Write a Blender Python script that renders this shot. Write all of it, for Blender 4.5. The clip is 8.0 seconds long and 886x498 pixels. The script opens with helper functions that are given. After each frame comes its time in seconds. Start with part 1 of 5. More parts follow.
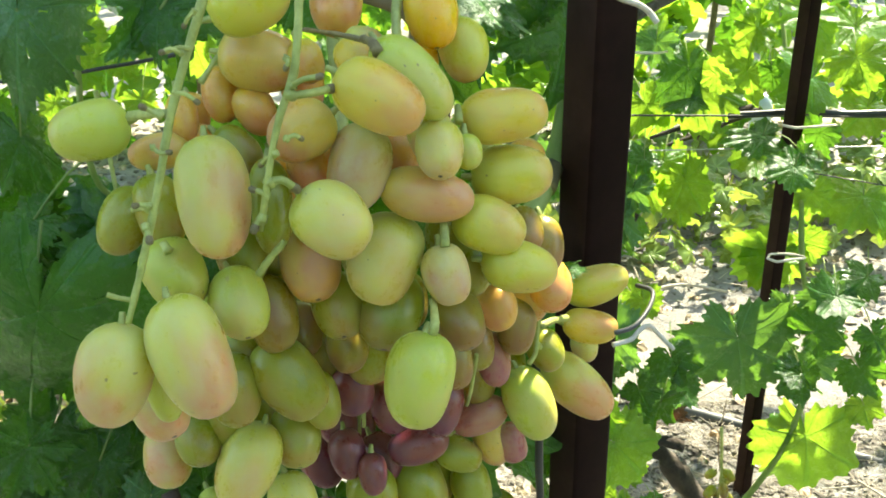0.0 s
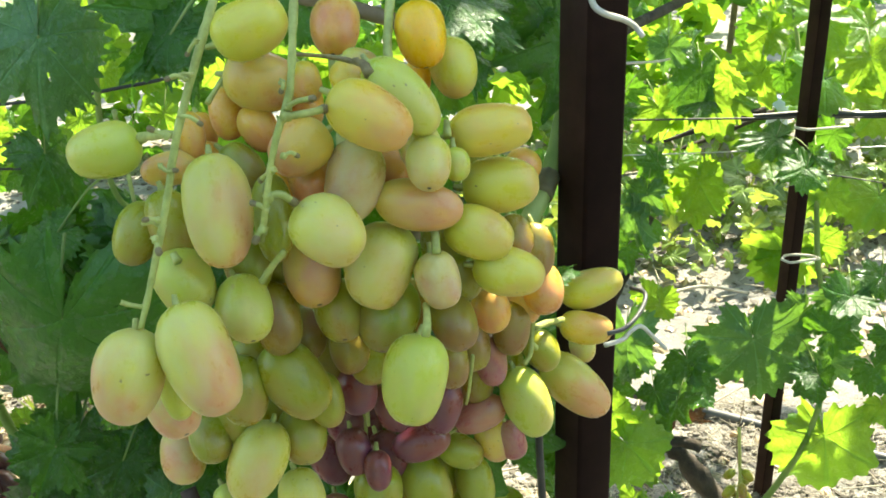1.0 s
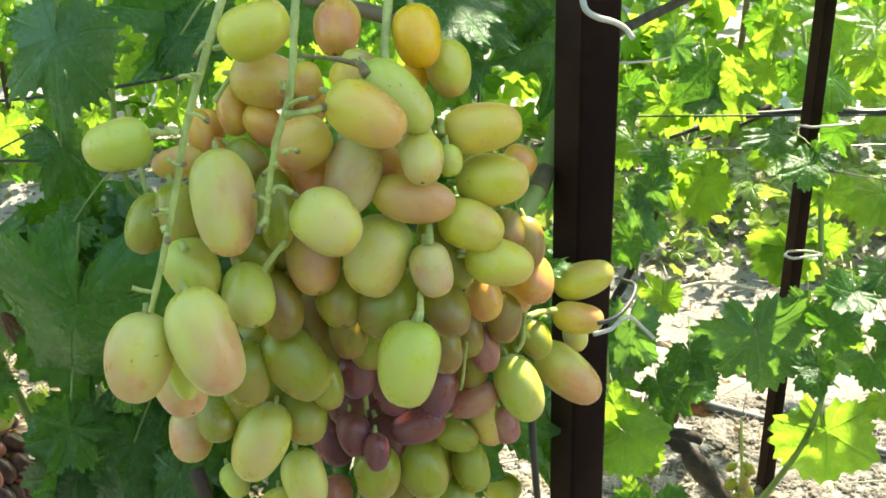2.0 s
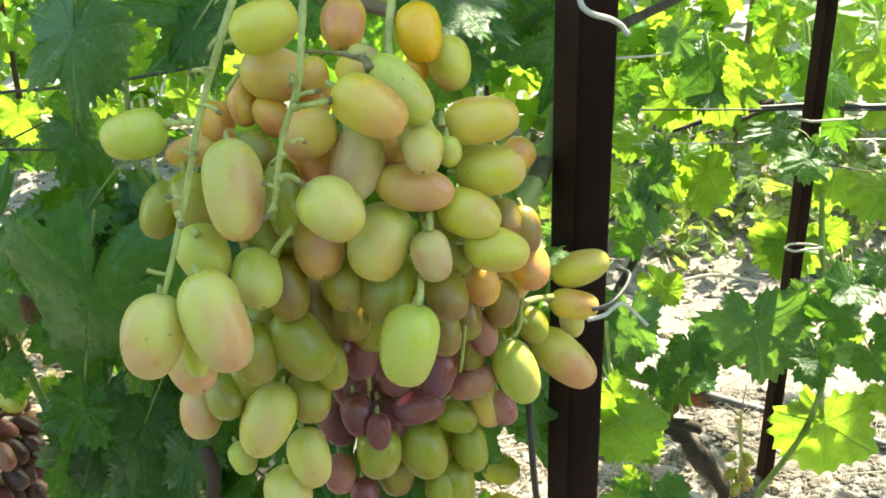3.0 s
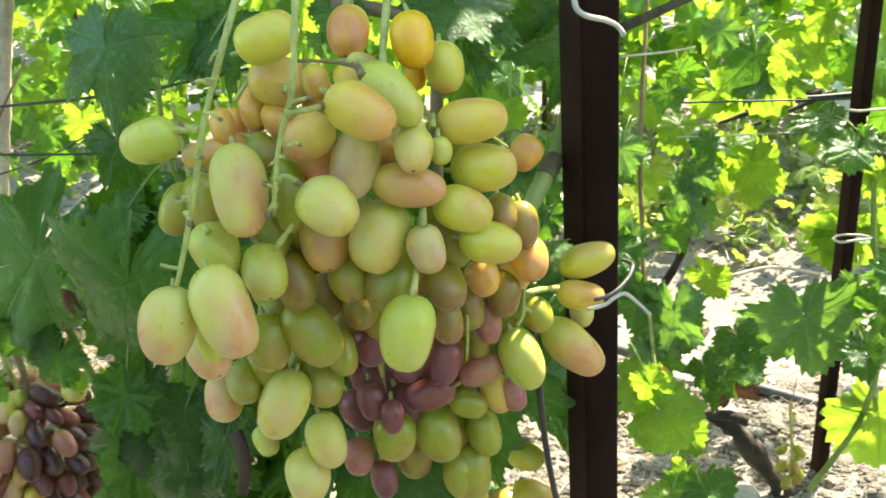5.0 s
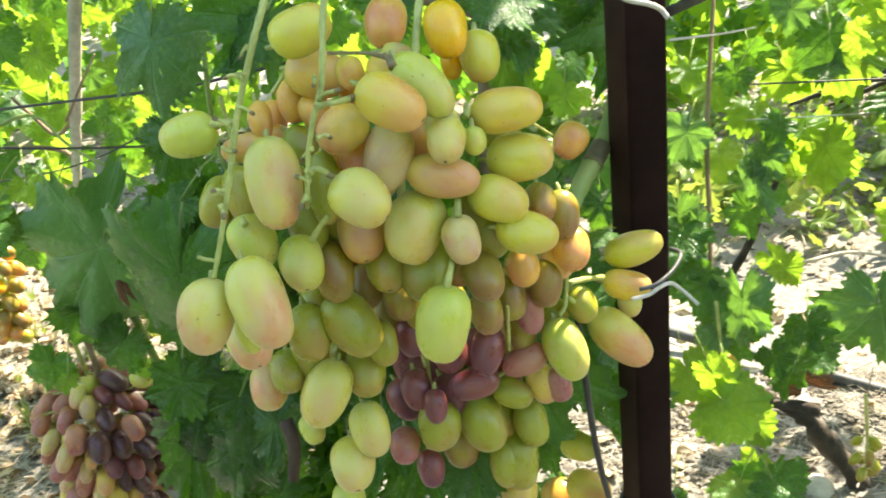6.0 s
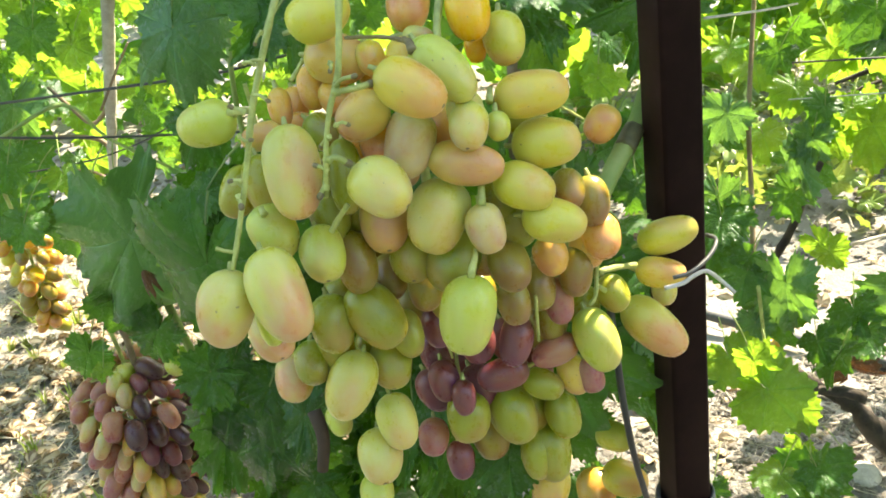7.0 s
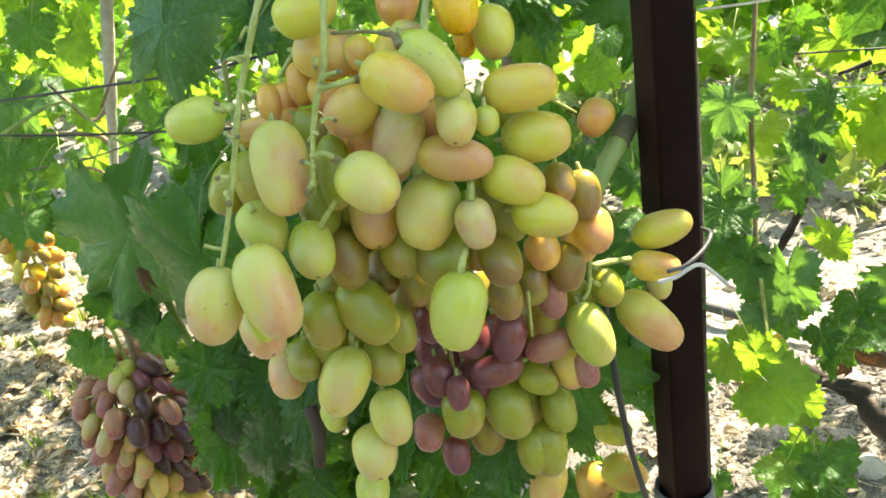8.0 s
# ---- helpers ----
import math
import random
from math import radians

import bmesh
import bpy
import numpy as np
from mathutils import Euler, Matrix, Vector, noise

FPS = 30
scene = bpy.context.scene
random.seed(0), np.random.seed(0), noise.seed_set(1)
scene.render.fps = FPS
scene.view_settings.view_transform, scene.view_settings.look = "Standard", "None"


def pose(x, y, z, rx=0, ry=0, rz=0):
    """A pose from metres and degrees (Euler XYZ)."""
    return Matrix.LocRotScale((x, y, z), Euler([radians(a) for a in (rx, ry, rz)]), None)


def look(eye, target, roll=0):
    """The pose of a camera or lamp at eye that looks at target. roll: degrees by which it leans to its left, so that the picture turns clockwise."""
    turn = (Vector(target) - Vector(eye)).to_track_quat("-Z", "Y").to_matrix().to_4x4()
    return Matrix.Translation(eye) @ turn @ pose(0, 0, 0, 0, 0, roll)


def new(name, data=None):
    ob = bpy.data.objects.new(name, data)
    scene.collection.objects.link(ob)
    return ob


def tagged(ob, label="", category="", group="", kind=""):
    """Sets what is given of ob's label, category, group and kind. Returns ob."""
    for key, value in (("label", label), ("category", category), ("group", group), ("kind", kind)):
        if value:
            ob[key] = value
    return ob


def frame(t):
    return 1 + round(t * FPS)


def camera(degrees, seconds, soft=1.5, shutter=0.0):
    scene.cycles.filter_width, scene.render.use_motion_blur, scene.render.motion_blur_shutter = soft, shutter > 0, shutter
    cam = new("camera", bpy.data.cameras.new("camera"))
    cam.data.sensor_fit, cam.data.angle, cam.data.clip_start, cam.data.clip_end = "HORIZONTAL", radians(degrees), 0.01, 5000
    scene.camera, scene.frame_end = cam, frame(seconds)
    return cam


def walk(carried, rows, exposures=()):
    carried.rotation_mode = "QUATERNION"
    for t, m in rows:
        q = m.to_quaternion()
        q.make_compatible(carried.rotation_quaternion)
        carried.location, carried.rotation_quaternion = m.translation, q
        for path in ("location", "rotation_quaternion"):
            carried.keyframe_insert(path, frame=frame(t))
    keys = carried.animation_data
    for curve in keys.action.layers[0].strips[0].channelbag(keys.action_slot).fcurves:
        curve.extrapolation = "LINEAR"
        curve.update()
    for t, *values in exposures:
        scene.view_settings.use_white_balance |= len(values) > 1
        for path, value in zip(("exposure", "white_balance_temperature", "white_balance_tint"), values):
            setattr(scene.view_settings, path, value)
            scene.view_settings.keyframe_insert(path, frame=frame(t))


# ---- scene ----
cam = camera(50.5, 8.0, 1.75, 0.8)
ROWS = [
    (0.0, 0.0293, -0.0176, 1.3038, 65.73, 0.9, 3.17),
    (0.5, 0.0386, -0.029, 1.3105, 65.96, 1.78, 3.81),
    (1.0, 0.0479, -0.0413, 1.3157, 66.05, 2.23, 4.35),
    (1.5, 0.0547, -0.0537, 1.3205, 65.91, 2.21, 4.85),
    (3.0, 0.0663, -0.0865, 1.3315, 65.26, 1.92, 5.78),
    (3.5, 0.0688, -0.1003, 1.3348, 65.03, 1.73, 5.97),
    (4.0, 0.0802, -0.1104, 1.3382, 65.14, 2.31, 6.63),
    (5.5, 0.1266, -0.1108, 1.3421, 65.01, 5.31, 11.31),
    (6.0, 0.1349, -0.1026, 1.341, 64.7, 6.48, 13.39),
    (6.5, 0.139, -0.0924, 1.3378, 64.43, 7.51, 14.79),
    (7.0, 0.1403, -0.0853, 1.336, 63.97, 7.94, 15.5),
    (7.5, 0.1436, -0.0813, 1.3344, 63.77, 8.15, 15.71),
    (8.0, 0.1493, -0.0805, 1.3343, 63.65, 8.49, 15.75),
]
walk(cam, [(t, pose(x, y, z, rx, ry, rz)) for t, x, y, z, rx, ry, rz in ROWS], [(0.0, 2.44, 7900, 0), (4.0, 2.55, 8000, 5), (8.0, 2.65, 8100, 8)])

# ---- light ----
TO_SUN = Vector((0.36, 0.66, 0.80)).normalized()
sun_data = bpy.data.lights.new("sun", "SUN")
sun_data.energy, sun_data.angle, sun_data.color = 4.0, radians(0.5), (1.0, 0.965, 0.90)
sun = new("sun", sun_data)
sun.matrix_world = look(TO_SUN * 30, (0, 0, 0))
sky = bpy.data.worlds.new("sky")
sky.use_nodes = True
scene.world = sky
tex = sky.node_tree.nodes.new("ShaderNodeTexSky")
tex.sky_type, tex.sun_disc = "NISHITA", False
tex.sun_elevation, tex.sun_rotation = math.asin(TO_SUN.z), math.atan2(TO_SUN.x, TO_SUN.y)
sky.node_tree.links.new(tex.outputs[0], sky.node_tree.nodes["Background"].inputs[0])
sky.node_tree.nodes["Background"].inputs[1].default_value = 0.15


# ---- materials ----
class Nodes:
    """A small wrapper to write node trees in few lines."""

    def __init__(self, name):
        self.mat = bpy.data.materials.new(name)
        self.mat.use_nodes = True
        self.tree = self.mat.node_tree
        self.bsdf = self.tree.nodes["Principled BSDF"]
        self.out = self.tree.nodes["Material Output"]
        self.coord = self.tree.nodes.new("ShaderNodeTexCoord")
        self.info = self.tree.nodes.new("ShaderNodeObjectInfo")

    def put(self, socket, value):
        if isinstance(value, bpy.types.NodeSocket):
            self.tree.links.new(value, socket)
        elif isinstance(value, (tuple, list)) and len(value) == 3 and socket.type == "RGBA":
            socket.default_value = (*value, 1)
        else:
            socket.default_value = value

    def noise(self, scale, detail=4, rough=0.55, vector=None, shift=None):
        n = self.tree.nodes.new("ShaderNodeTexNoise")
        n.inputs["Scale"].default_value, n.inputs["Detail"].default_value, n.inputs["Roughness"].default_value = scale, detail, rough
        v = vector or self.coord.outputs["Object"]
        if shift:
            add = self.tree.nodes.new("ShaderNodeVectorMath")
            add.operation = "ADD"
            self.put(add.inputs[0], v)
            mul = self.tree.nodes.new("ShaderNodeMath")
            mul.operation = "MULTIPLY"
            self.put(mul.inputs[0], shift)
            mul.inputs[1].default_value = 37.0
            self.put(add.inputs[1], mul.outputs[0])
            v = add.outputs[0]
        self.put(n.inputs["Vector"], v)
        return n.outputs["Fac"]

    def ramp(self, value, lo, hi):
        r = self.tree.nodes.new("ShaderNodeMapRange")
        r.interpolation_type = "SMOOTHSTEP"
        self.put(r.inputs["Value"], value)
        r.inputs["From Min"].default_value, r.inputs["From Max"].default_value = lo, hi
        return r.outputs["Result"]

    def math(self, op, a, b=0.0):
        m = self.tree.nodes.new("ShaderNodeMath")
        m.operation = op
        self.put(m.inputs[0], a)
        self.put(m.inputs[1], b)
        return m.outputs[0]

    def mix(self, fac, a, b):
        m = self.tree.nodes.new("ShaderNodeMix")
        m.data_type = "RGBA"
        self.put(m.inputs[0], fac)
        self.put(m.inputs[6], a)
        self.put(m.inputs[7], b)
        return m.outputs[2]

    def bump(self, height, strength=0.3, distance=0.002):
        b = self.tree.nodes.new("ShaderNodeBump")
        b.inputs["Strength"].default_value, b.inputs["Distance"].default_value = strength, distance
        self.put(b.inputs["Height"], height)
        self.put(self.bsdf.inputs["Normal"], b.outputs[0])
        return b.outputs[0]

    def axis(self, i, vector=None):
        s = self.tree.nodes.new("ShaderNodeSeparateXYZ")
        self.put(s.inputs[0], vector or self.coord.outputs["Object"])
        return s.outputs[i]


def berry_skin(name, top, cheek, amount, bloom=0.25):
    """Grape skin: two flesh colours that run softly into each other, a waxy bloom, specks and the dark scar at the tip."""
    n = Nodes(name)
    rnd = n.info.outputs["Random"]
    z = n.axis(2)
    # the blush gathers on one cheek and towards the tip
    top, cheek = (top[0] * 0.93, top[1] * 0.84, top[2] * (0.58 if bloom > 0.55 else 0.44)), (cheek[0] * 0.88, cheek[1] * 0.74, cheek[2] * 0.62)
    drift = n.noise(0.75, 2, 0.45, shift=rnd)
    side = n.math("ADD", drift, n.math("MULTIPLY", z, -0.17))
    cheeks = n.math("MULTIPLY", n.ramp(side, 0.52 - amount * 0.34, 0.92 - amount * 0.30), 0.95)
    col = n.mix(cheeks, top, cheek)
    green = tuple(a * b for a, b in zip(top, (0.84, 1.0, 0.80)))
    col = n.mix(n.math("MULTIPLY", n.ramp(z, 0.25, 1.0), 0.6), col, green)
    # ripe yellow flesh shows where the bloom is rubbed off
    rub = n.ramp(n.noise(1.1, 4, 0.6, shift=n.math("ADD", rnd, 0.4)), 0.46, 0.72)
    col = n.mix(n.math("MULTIPLY", rub, 0.34), col, tuple(min(1, a * b) for a, b in zip(top, (1.06, 0.95, 0.62))))
    grain = n.noise(5.0, 4, 0.65, shift=rnd)
    wax = n.math("MULTIPLY", n.ramp(n.math("ADD", n.math("MULTIPLY", n.noise(1.3, 4, 0.55, shift=rnd), 0.7), n.math("MULTIPLY", grain, 0.3)), 0.36, 0.62), bloom)
    wax = n.math("MULTIPLY", wax, n.math("SUBTRACT", 1.0, n.math("MULTIPLY", rub, 0.7)))
    col = n.mix(n.math("MULTIPLY", wax, 0.40 if bloom > 0.55 else 0.30), col, ((0.62, 0.59, 0.38) if bloom > 0.55 else (0.56, 0.54, 0.27)) if top[0] > 0.3 else (0.32, 0.22, 0.23))
    specks = n.ramp(n.noise(6.5, 1, 0.3, shift=rnd), 0.79, 0.81)
    col = n.mix(n.math("MULTIPLY", specks, 0.7), col, (0.16, 0.10, 0.04))
    bruise = n.ramp(n.noise(2.6, 2, 0.4, shift=n.math("ADD", rnd, 0.7)), 0.74, 0.80)
    col = n.mix(n.math("MULTIPLY", bruise, 0.35), col, (0.34, 0.20, 0.08))
    # the scar sits a little off the tip
    r2 = n.math("ADD", n.math("POWER", n.math("SUBTRACT", n.axis(0), 0.06), 2.0), n.math("POWER", n.axis(1), 2.0))
    scar = n.math("MULTIPLY", n.ramp(r2, 0.012, 0.005), n.ramp(z, -0.7, -0.8))
    col = n.mix(scar, col, (0.05, 0.03, 0.015))
    n.put(n.bsdf.inputs["Base Color"], col)
    n.put(n.bsdf.inputs["Roughness"], n.math("ADD", n.math("MULTIPLY", wax, 0.40), n.math("ADD", 0.20, n.math("MULTIPLY", grain, 0.12))))
    n.bsdf.inputs["Subsurface Weight"].default_value = 0.55
    n.bsdf.inputs["Subsurface Radius"].default_value = (1.0, 0.75, 0.22)
    n.bsdf.inputs["Subsurface Scale"].default_value = 0.006
    n.bsdf.inputs["IOR"].default_value = 1.5
    n.bump(n.math("ADD", n.noise(2.0, 2, shift=rnd), n.math("MULTIPLY", n.noise(14, 3), 0.12)), 0.10, 0.004)
    return n.mat


SKIN = {
    "green": berry_skin("grape_green", (0.50, 0.58, 0.16), (0.60, 0.56, 0.18), 0.3, 0.5),
    "yellow": berry_skin("grape_yellow", (0.61, 0.60, 0.14), (0.69, 0.49, 0.16), 0.35, 0.35),
    "yellow_blush": berry_skin("grape_yellow_blush", (0.60, 0.59, 0.17), (0.74, 0.38, 0.21), 0.62, 0.45),
    "pale": berry_skin("grape_pale", (0.60, 0.60, 0.15), (0.68, 0.50, 0.20), 0.4, 0.65),
    "pale_blush": berry_skin("grape_pale_blush", (0.58, 0.58, 0.15), (0.68, 0.34, 0.20), 0.60, 0.6),
    "lilac": berry_skin("grape_lilac", (0.58, 0.50, 0.20), (0.58, 0.33, 0.22), 0.55, 0.7),
    "blush": berry_skin("grape_blush", (0.70, 0.52, 0.18), (0.66, 0.33, 0.19), 0.6, 0.5),
    "orange": berry_skin("grape_orange", (0.74, 0.46, 0.13), (0.68, 0.30, 0.14), 0.55, 0.25),
    "orange_pale": berry_skin("grape_orange_pale", (0.70, 0.57, 0.13), (0.72, 0.39, 0.14), 0.5, 0.5),
    "amber": berry_skin("grape_amber", (0.84, 0.54, 0.04), (0.84, 0.42, 0.04), 0.5, 0.1),
    # olive and dusky flesh, deepened to hold shade low and inside the bunch
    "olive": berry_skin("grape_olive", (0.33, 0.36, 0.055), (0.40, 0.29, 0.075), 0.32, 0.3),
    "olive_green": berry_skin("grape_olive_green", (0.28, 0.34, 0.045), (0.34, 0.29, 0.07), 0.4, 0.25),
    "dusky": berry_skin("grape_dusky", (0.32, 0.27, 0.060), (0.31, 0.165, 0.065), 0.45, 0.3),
    "pink": berry_skin("grape_pink", (0.46, 0.18, 0.19), (0.36, 0.10, 0.165), 0.6, 0.5),
    "wine": berry_skin("grape_wine", (0.25, 0.066, 0.10), (0.16, 0.032, 0.085), 0.6, 0.4),
    "plum": berry_skin("grape_plum", (0.11, 0.035, 0.06), (0.065, 0.02, 0.045), 0.6, 0.4),
}


def leaf_blade(name, dark, light, glow, through_light=0.42):
    """A vine leaf: veined, dusty and spotted, and letting light through."""
    n = Nodes(name)
    rnd = n.info.outputs["Random"]
    vein = n.tree.nodes.new("ShaderNodeAttribute")
    vein.attribute_name = "vein"
    big = n.noise(2.2, 4, 0.6, shift=rnd)
    tone = n.math("ADD", n.math("MULTIPLY", rnd, 0.6), n.math("MULTIPLY", big, 0.5))
    col = n.mix(n.ramp(tone, 0.2, 0.85), dark, light)
    veins = n.ramp(vein.outputs["Fac"], 0.35, 0.95)
    col = n.mix(n.math("MULTIPLY", veins, 0.5), col, tuple(min(1, c * 2.2) for c in light))
    dust = n.math("MULTIPLY", n.ramp(n.noise(7, 5, 0.7, shift=rnd), 0.50, 0.70), 0.17)
    col = n.mix(dust, col, (0.24, 0.31, 0.20))
    dry = n.ramp(n.noise(4.2, 4, 0.7, shift=rnd), 0.73, 0.78)
    col = n.mix(n.math("MULTIPLY", dry, 0.8), col, (0.22, 0.11, 0.035))
    n.put(n.bsdf.inputs["Base Color"], col)
    n.put(n.bsdf.inputs["Roughness"], n.math("ADD", 0.24, n.math("MULTIPLY", dust, 0.8)))
    n.bsdf.inputs["IOR"].default_value = 1.41
    bumps = n.math("ADD", n.math("MULTIPLY", veins, -0.9), n.math("ADD", n.noise(16, 3, 0.6), n.math("MULTIPLY", n.noise(4.5, 3, 0.5, shift=rnd), 2.2)))
    normal = n.bump(bumps, 0.55, 0.0035)
    t = n.tree.nodes.new("ShaderNodeBsdfTranslucent")
    n.put(t.inputs["Color"], n.mix(dry, n.mix(n.math("MULTIPLY", veins, 0.25), n.mix(n.ramp(big, 0.3, 0.7), glow, tuple(c * 0.72 for c in glow)), dark), (0.20, 0.08, 0.02)))
    n.put(t.inputs["Normal"], normal)
    m = n.tree.nodes.new("ShaderNodeMixShader")
    m.inputs[0].default_value = through_light
    n.tree.links.new(n.bsdf.outputs[0], m.inputs[1])
    n.tree.links.new(t.outputs[0], m.inputs[2])
    n.tree.links.new(m.outputs[0], n.out.inputs["Surface"])
    return n.mat


# dark and bright copies of one leaf; the bright colours carry sunlit glow
LEAF_DARK = leaf_blade("vine_leaf_dark", (0.014, 0.062, 0.012), (0.040, 0.120, 0.022), (0.20, 0.48, 0.035), 0.32)
LEAF_SUNLIT = leaf_blade("vine_leaf_sunlit", (0.030, 0.120, 0.022), (0.066, 0.190, 0.030), (0.37, 0.62, 0.05), 0.52)
# dusty pale green, with sky sheen of upturned blades put into the colour
LEAF_DUSTY_SHEEN = leaf_blade("vine_leaf_dusty_sheen", (0.034, 0.100, 0.040), (0.080, 0.170, 0.075), (0.24, 0.50, 0.06), 0.28)
LEAF_DRY = leaf_blade("vine_leaf_dry", (0.06, 0.028, 0.012), (0.14, 0.062, 0.024), (0.16, 0.06, 0.02), 0.2)


def plain(name, a, b, scale=40, rough=0.6, metal=0.0, bump=0.3, distance=0.001, detail=5, gloss=0.5):
    """A surface of two mixed tones with grain."""
    n = Nodes(name)
    big = n.noise(scale * 0.2, 4)
    fine = n.noise(scale, detail, 0.65)
    col = n.mix(n.ramp(n.math("ADD", n.math("MULTIPLY", big, 0.55), n.math("MULTIPLY", fine, 0.45)), 0.36, 0.66), a, b)
    n.put(n.bsdf.inputs["Base Color"], col)
    n.put(n.bsdf.inputs["Roughness"], n.math("ADD", rough - 0.08, n.math("MULTIPLY", fine, 0.16)))
    n.bsdf.inputs["Metallic"].default_value = metal
    n.bsdf.inputs["Specular IOR Level"].default_value = gloss
    n.bump(fine, bump, distance)
    return n.mat


STALK = plain("green_stalk", (0.25, 0.27, 0.07), (0.46, 0.48, 0.15), 200, 0.5)
STALK_TIP = plain("brown_stalk_end", (0.10, 0.07, 0.03), (0.24, 0.19, 0.08), 200, 0.65)
CANE = plain("green_cane", (0.16, 0.24, 0.05), (0.27, 0.32, 0.09), 60, 0.6)
CANE_NODE = plain("cane_node", (0.09, 0.075, 0.035), (0.19, 0.17, 0.07), 70, 0.7)
WOOD = plain("brown_cane", (0.16, 0.10, 0.055), (0.28, 0.20, 0.12), 60, 0.75)
BARK = plain("vine_bark", (0.016, 0.012, 0.009), (0.075, 0.055, 0.040), 45, 0.9, 0, 1.0, 0.006)
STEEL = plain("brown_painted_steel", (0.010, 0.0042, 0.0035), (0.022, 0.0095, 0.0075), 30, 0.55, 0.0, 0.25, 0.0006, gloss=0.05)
STEEL_PALER = plain("paler_brown_paint", (0.026, 0.013, 0.010), (0.050, 0.026, 0.020), 30, 0.6, 0.0, 0.25, 0.0006, gloss=0.05)
RUST = plain("rusted_steel", (0.05, 0.028, 0.018), (0.10, 0.055, 0.035), 60, 0.7, 0.1, 0.4)
CEMENT = plain("grey_pipe", (0.07, 0.068, 0.065), (0.15, 0.145, 0.14), 60, 0.8)
WIRE = plain("galvanised_wire", (0.30, 0.30, 0.29), (0.48, 0.47, 0.45), 120, 0.45, 0.5)
WIRE_DARK = plain("dark_wire", (0.03, 0.03, 0.03), (0.07, 0.06, 0.055), 90, 0.6, 0.3)
HOSE = plain("black_hose", (0.016, 0.017, 0.018), (0.035, 0.036, 0.038), 50, 0.42)
PIPE = plain("grey_black_pipe", (0.035, 0.036, 0.038), (0.08, 0.08, 0.08), 50, 0.5)
TWINE = plain("pale_twine", (0.42, 0.37, 0.32), (0.60, 0.55, 0.49), 200, 0.85)
STRAW = plain("dry_straw", (0.33, 0.285, 0.22), (0.52, 0.46, 0.37), 120, 0.85)
BOTTLE = plain("pale_blue_plastic", (0.42, 0.52, 0.60), (0.60, 0.68, 0.74), 20, 0.25)


def soil():
    n = Nodes("dry_soil")
    pos = n.coord.outputs["Object"]
    big, mid, fine = n.noise(0.8, 5, 0.6, pos), n.noise(9, 6, 0.65, pos), n.noise(70, 5, 0.7, pos)
    col = n.mix(n.ramp(big, 0.35, 0.65), (0.16, 0.15, 0.135), (0.30, 0.29, 0.265))
    col = n.mix(n.math("MULTIPLY", n.ramp(mid, 0.45, 0.62), 0.7), col, (0.17, 0.15, 0.13))
    col = n.mix(n.math("MULTIPLY", n.ramp(fine, 0.55, 0.72), 0.6), col, (0.33, 0.30, 0.25))
    n.put(n.bsdf.inputs["Base Color"], col)
    n.bsdf.inputs["Roughness"].default_value = 0.95
    n.bump(n.math("ADD", n.math("MULTIPLY", mid, 1.0), n.math("MULTIPLY", fine, 0.5)), 0.9, 0.02)
    return n.mat


SOIL = soil()
CLOD = plain("soil_clod", (0.075, 0.064, 0.053), (0.20, 0.18, 0.152), 90, 0.95, 0, 0.6)
LITTER = leaf_blade("dry_litter", (0.17, 0.115, 0.07), (0.40, 0.31, 0.21), (0.3, 0.2, 0.1), 0.15)
GRASS = leaf_blade("grass_blades", (0.07, 0.13, 0.03), (0.16, 0.22, 0.06), (0.4, 0.5, 0.08), 0.35)


# ---- helpers for meshes ----
def mesh_of(name, verts, faces, mat, smooth=True):
    me = bpy.data.meshes.new(name)
    me.from_pydata([tuple(v) for v in verts], [], faces)
    me.materials.append(mat)
    if smooth:
        me.polygons.foreach_set("use_smooth", [True] * len(me.polygons))
    me.update()
    return me


def thing(name, base, label, category, group="", kind=""):
    """An Empty at a thing's base; its parts are built in world places under it."""
    ob = new(name)
    ob.location = base
    return tagged(ob, label, category, group, kind)


def piece(name, me, parent=None, label="", local=False):
    ob = new(name, me)
    if parent:
        ob.parent = parent
        if not local:
            ob.location = -parent.location
    return tagged(ob, label)


def smooth_path(points, steps=4):
    """Points along a Catmull-Rom curve."""
    p = [Vector(q) for q in points]
    p = [p[0] * 2 - p[1]] + p + [p[-1] * 2 - p[-2]]
    out = []
    for i in range(1, len(p) - 2):
        for k in range(steps):
            t = k / steps
            a, b, c, d = p[i - 1], p[i], p[i + 1], p[i + 2]
            out.append(0.5 * (2 * b + (c - a) * t + (2 * a - 5 * b + 4 * c - d) * t * t + (3 * b - a - 3 * c + d) * t ** 3))
    return out + [p[-2]]


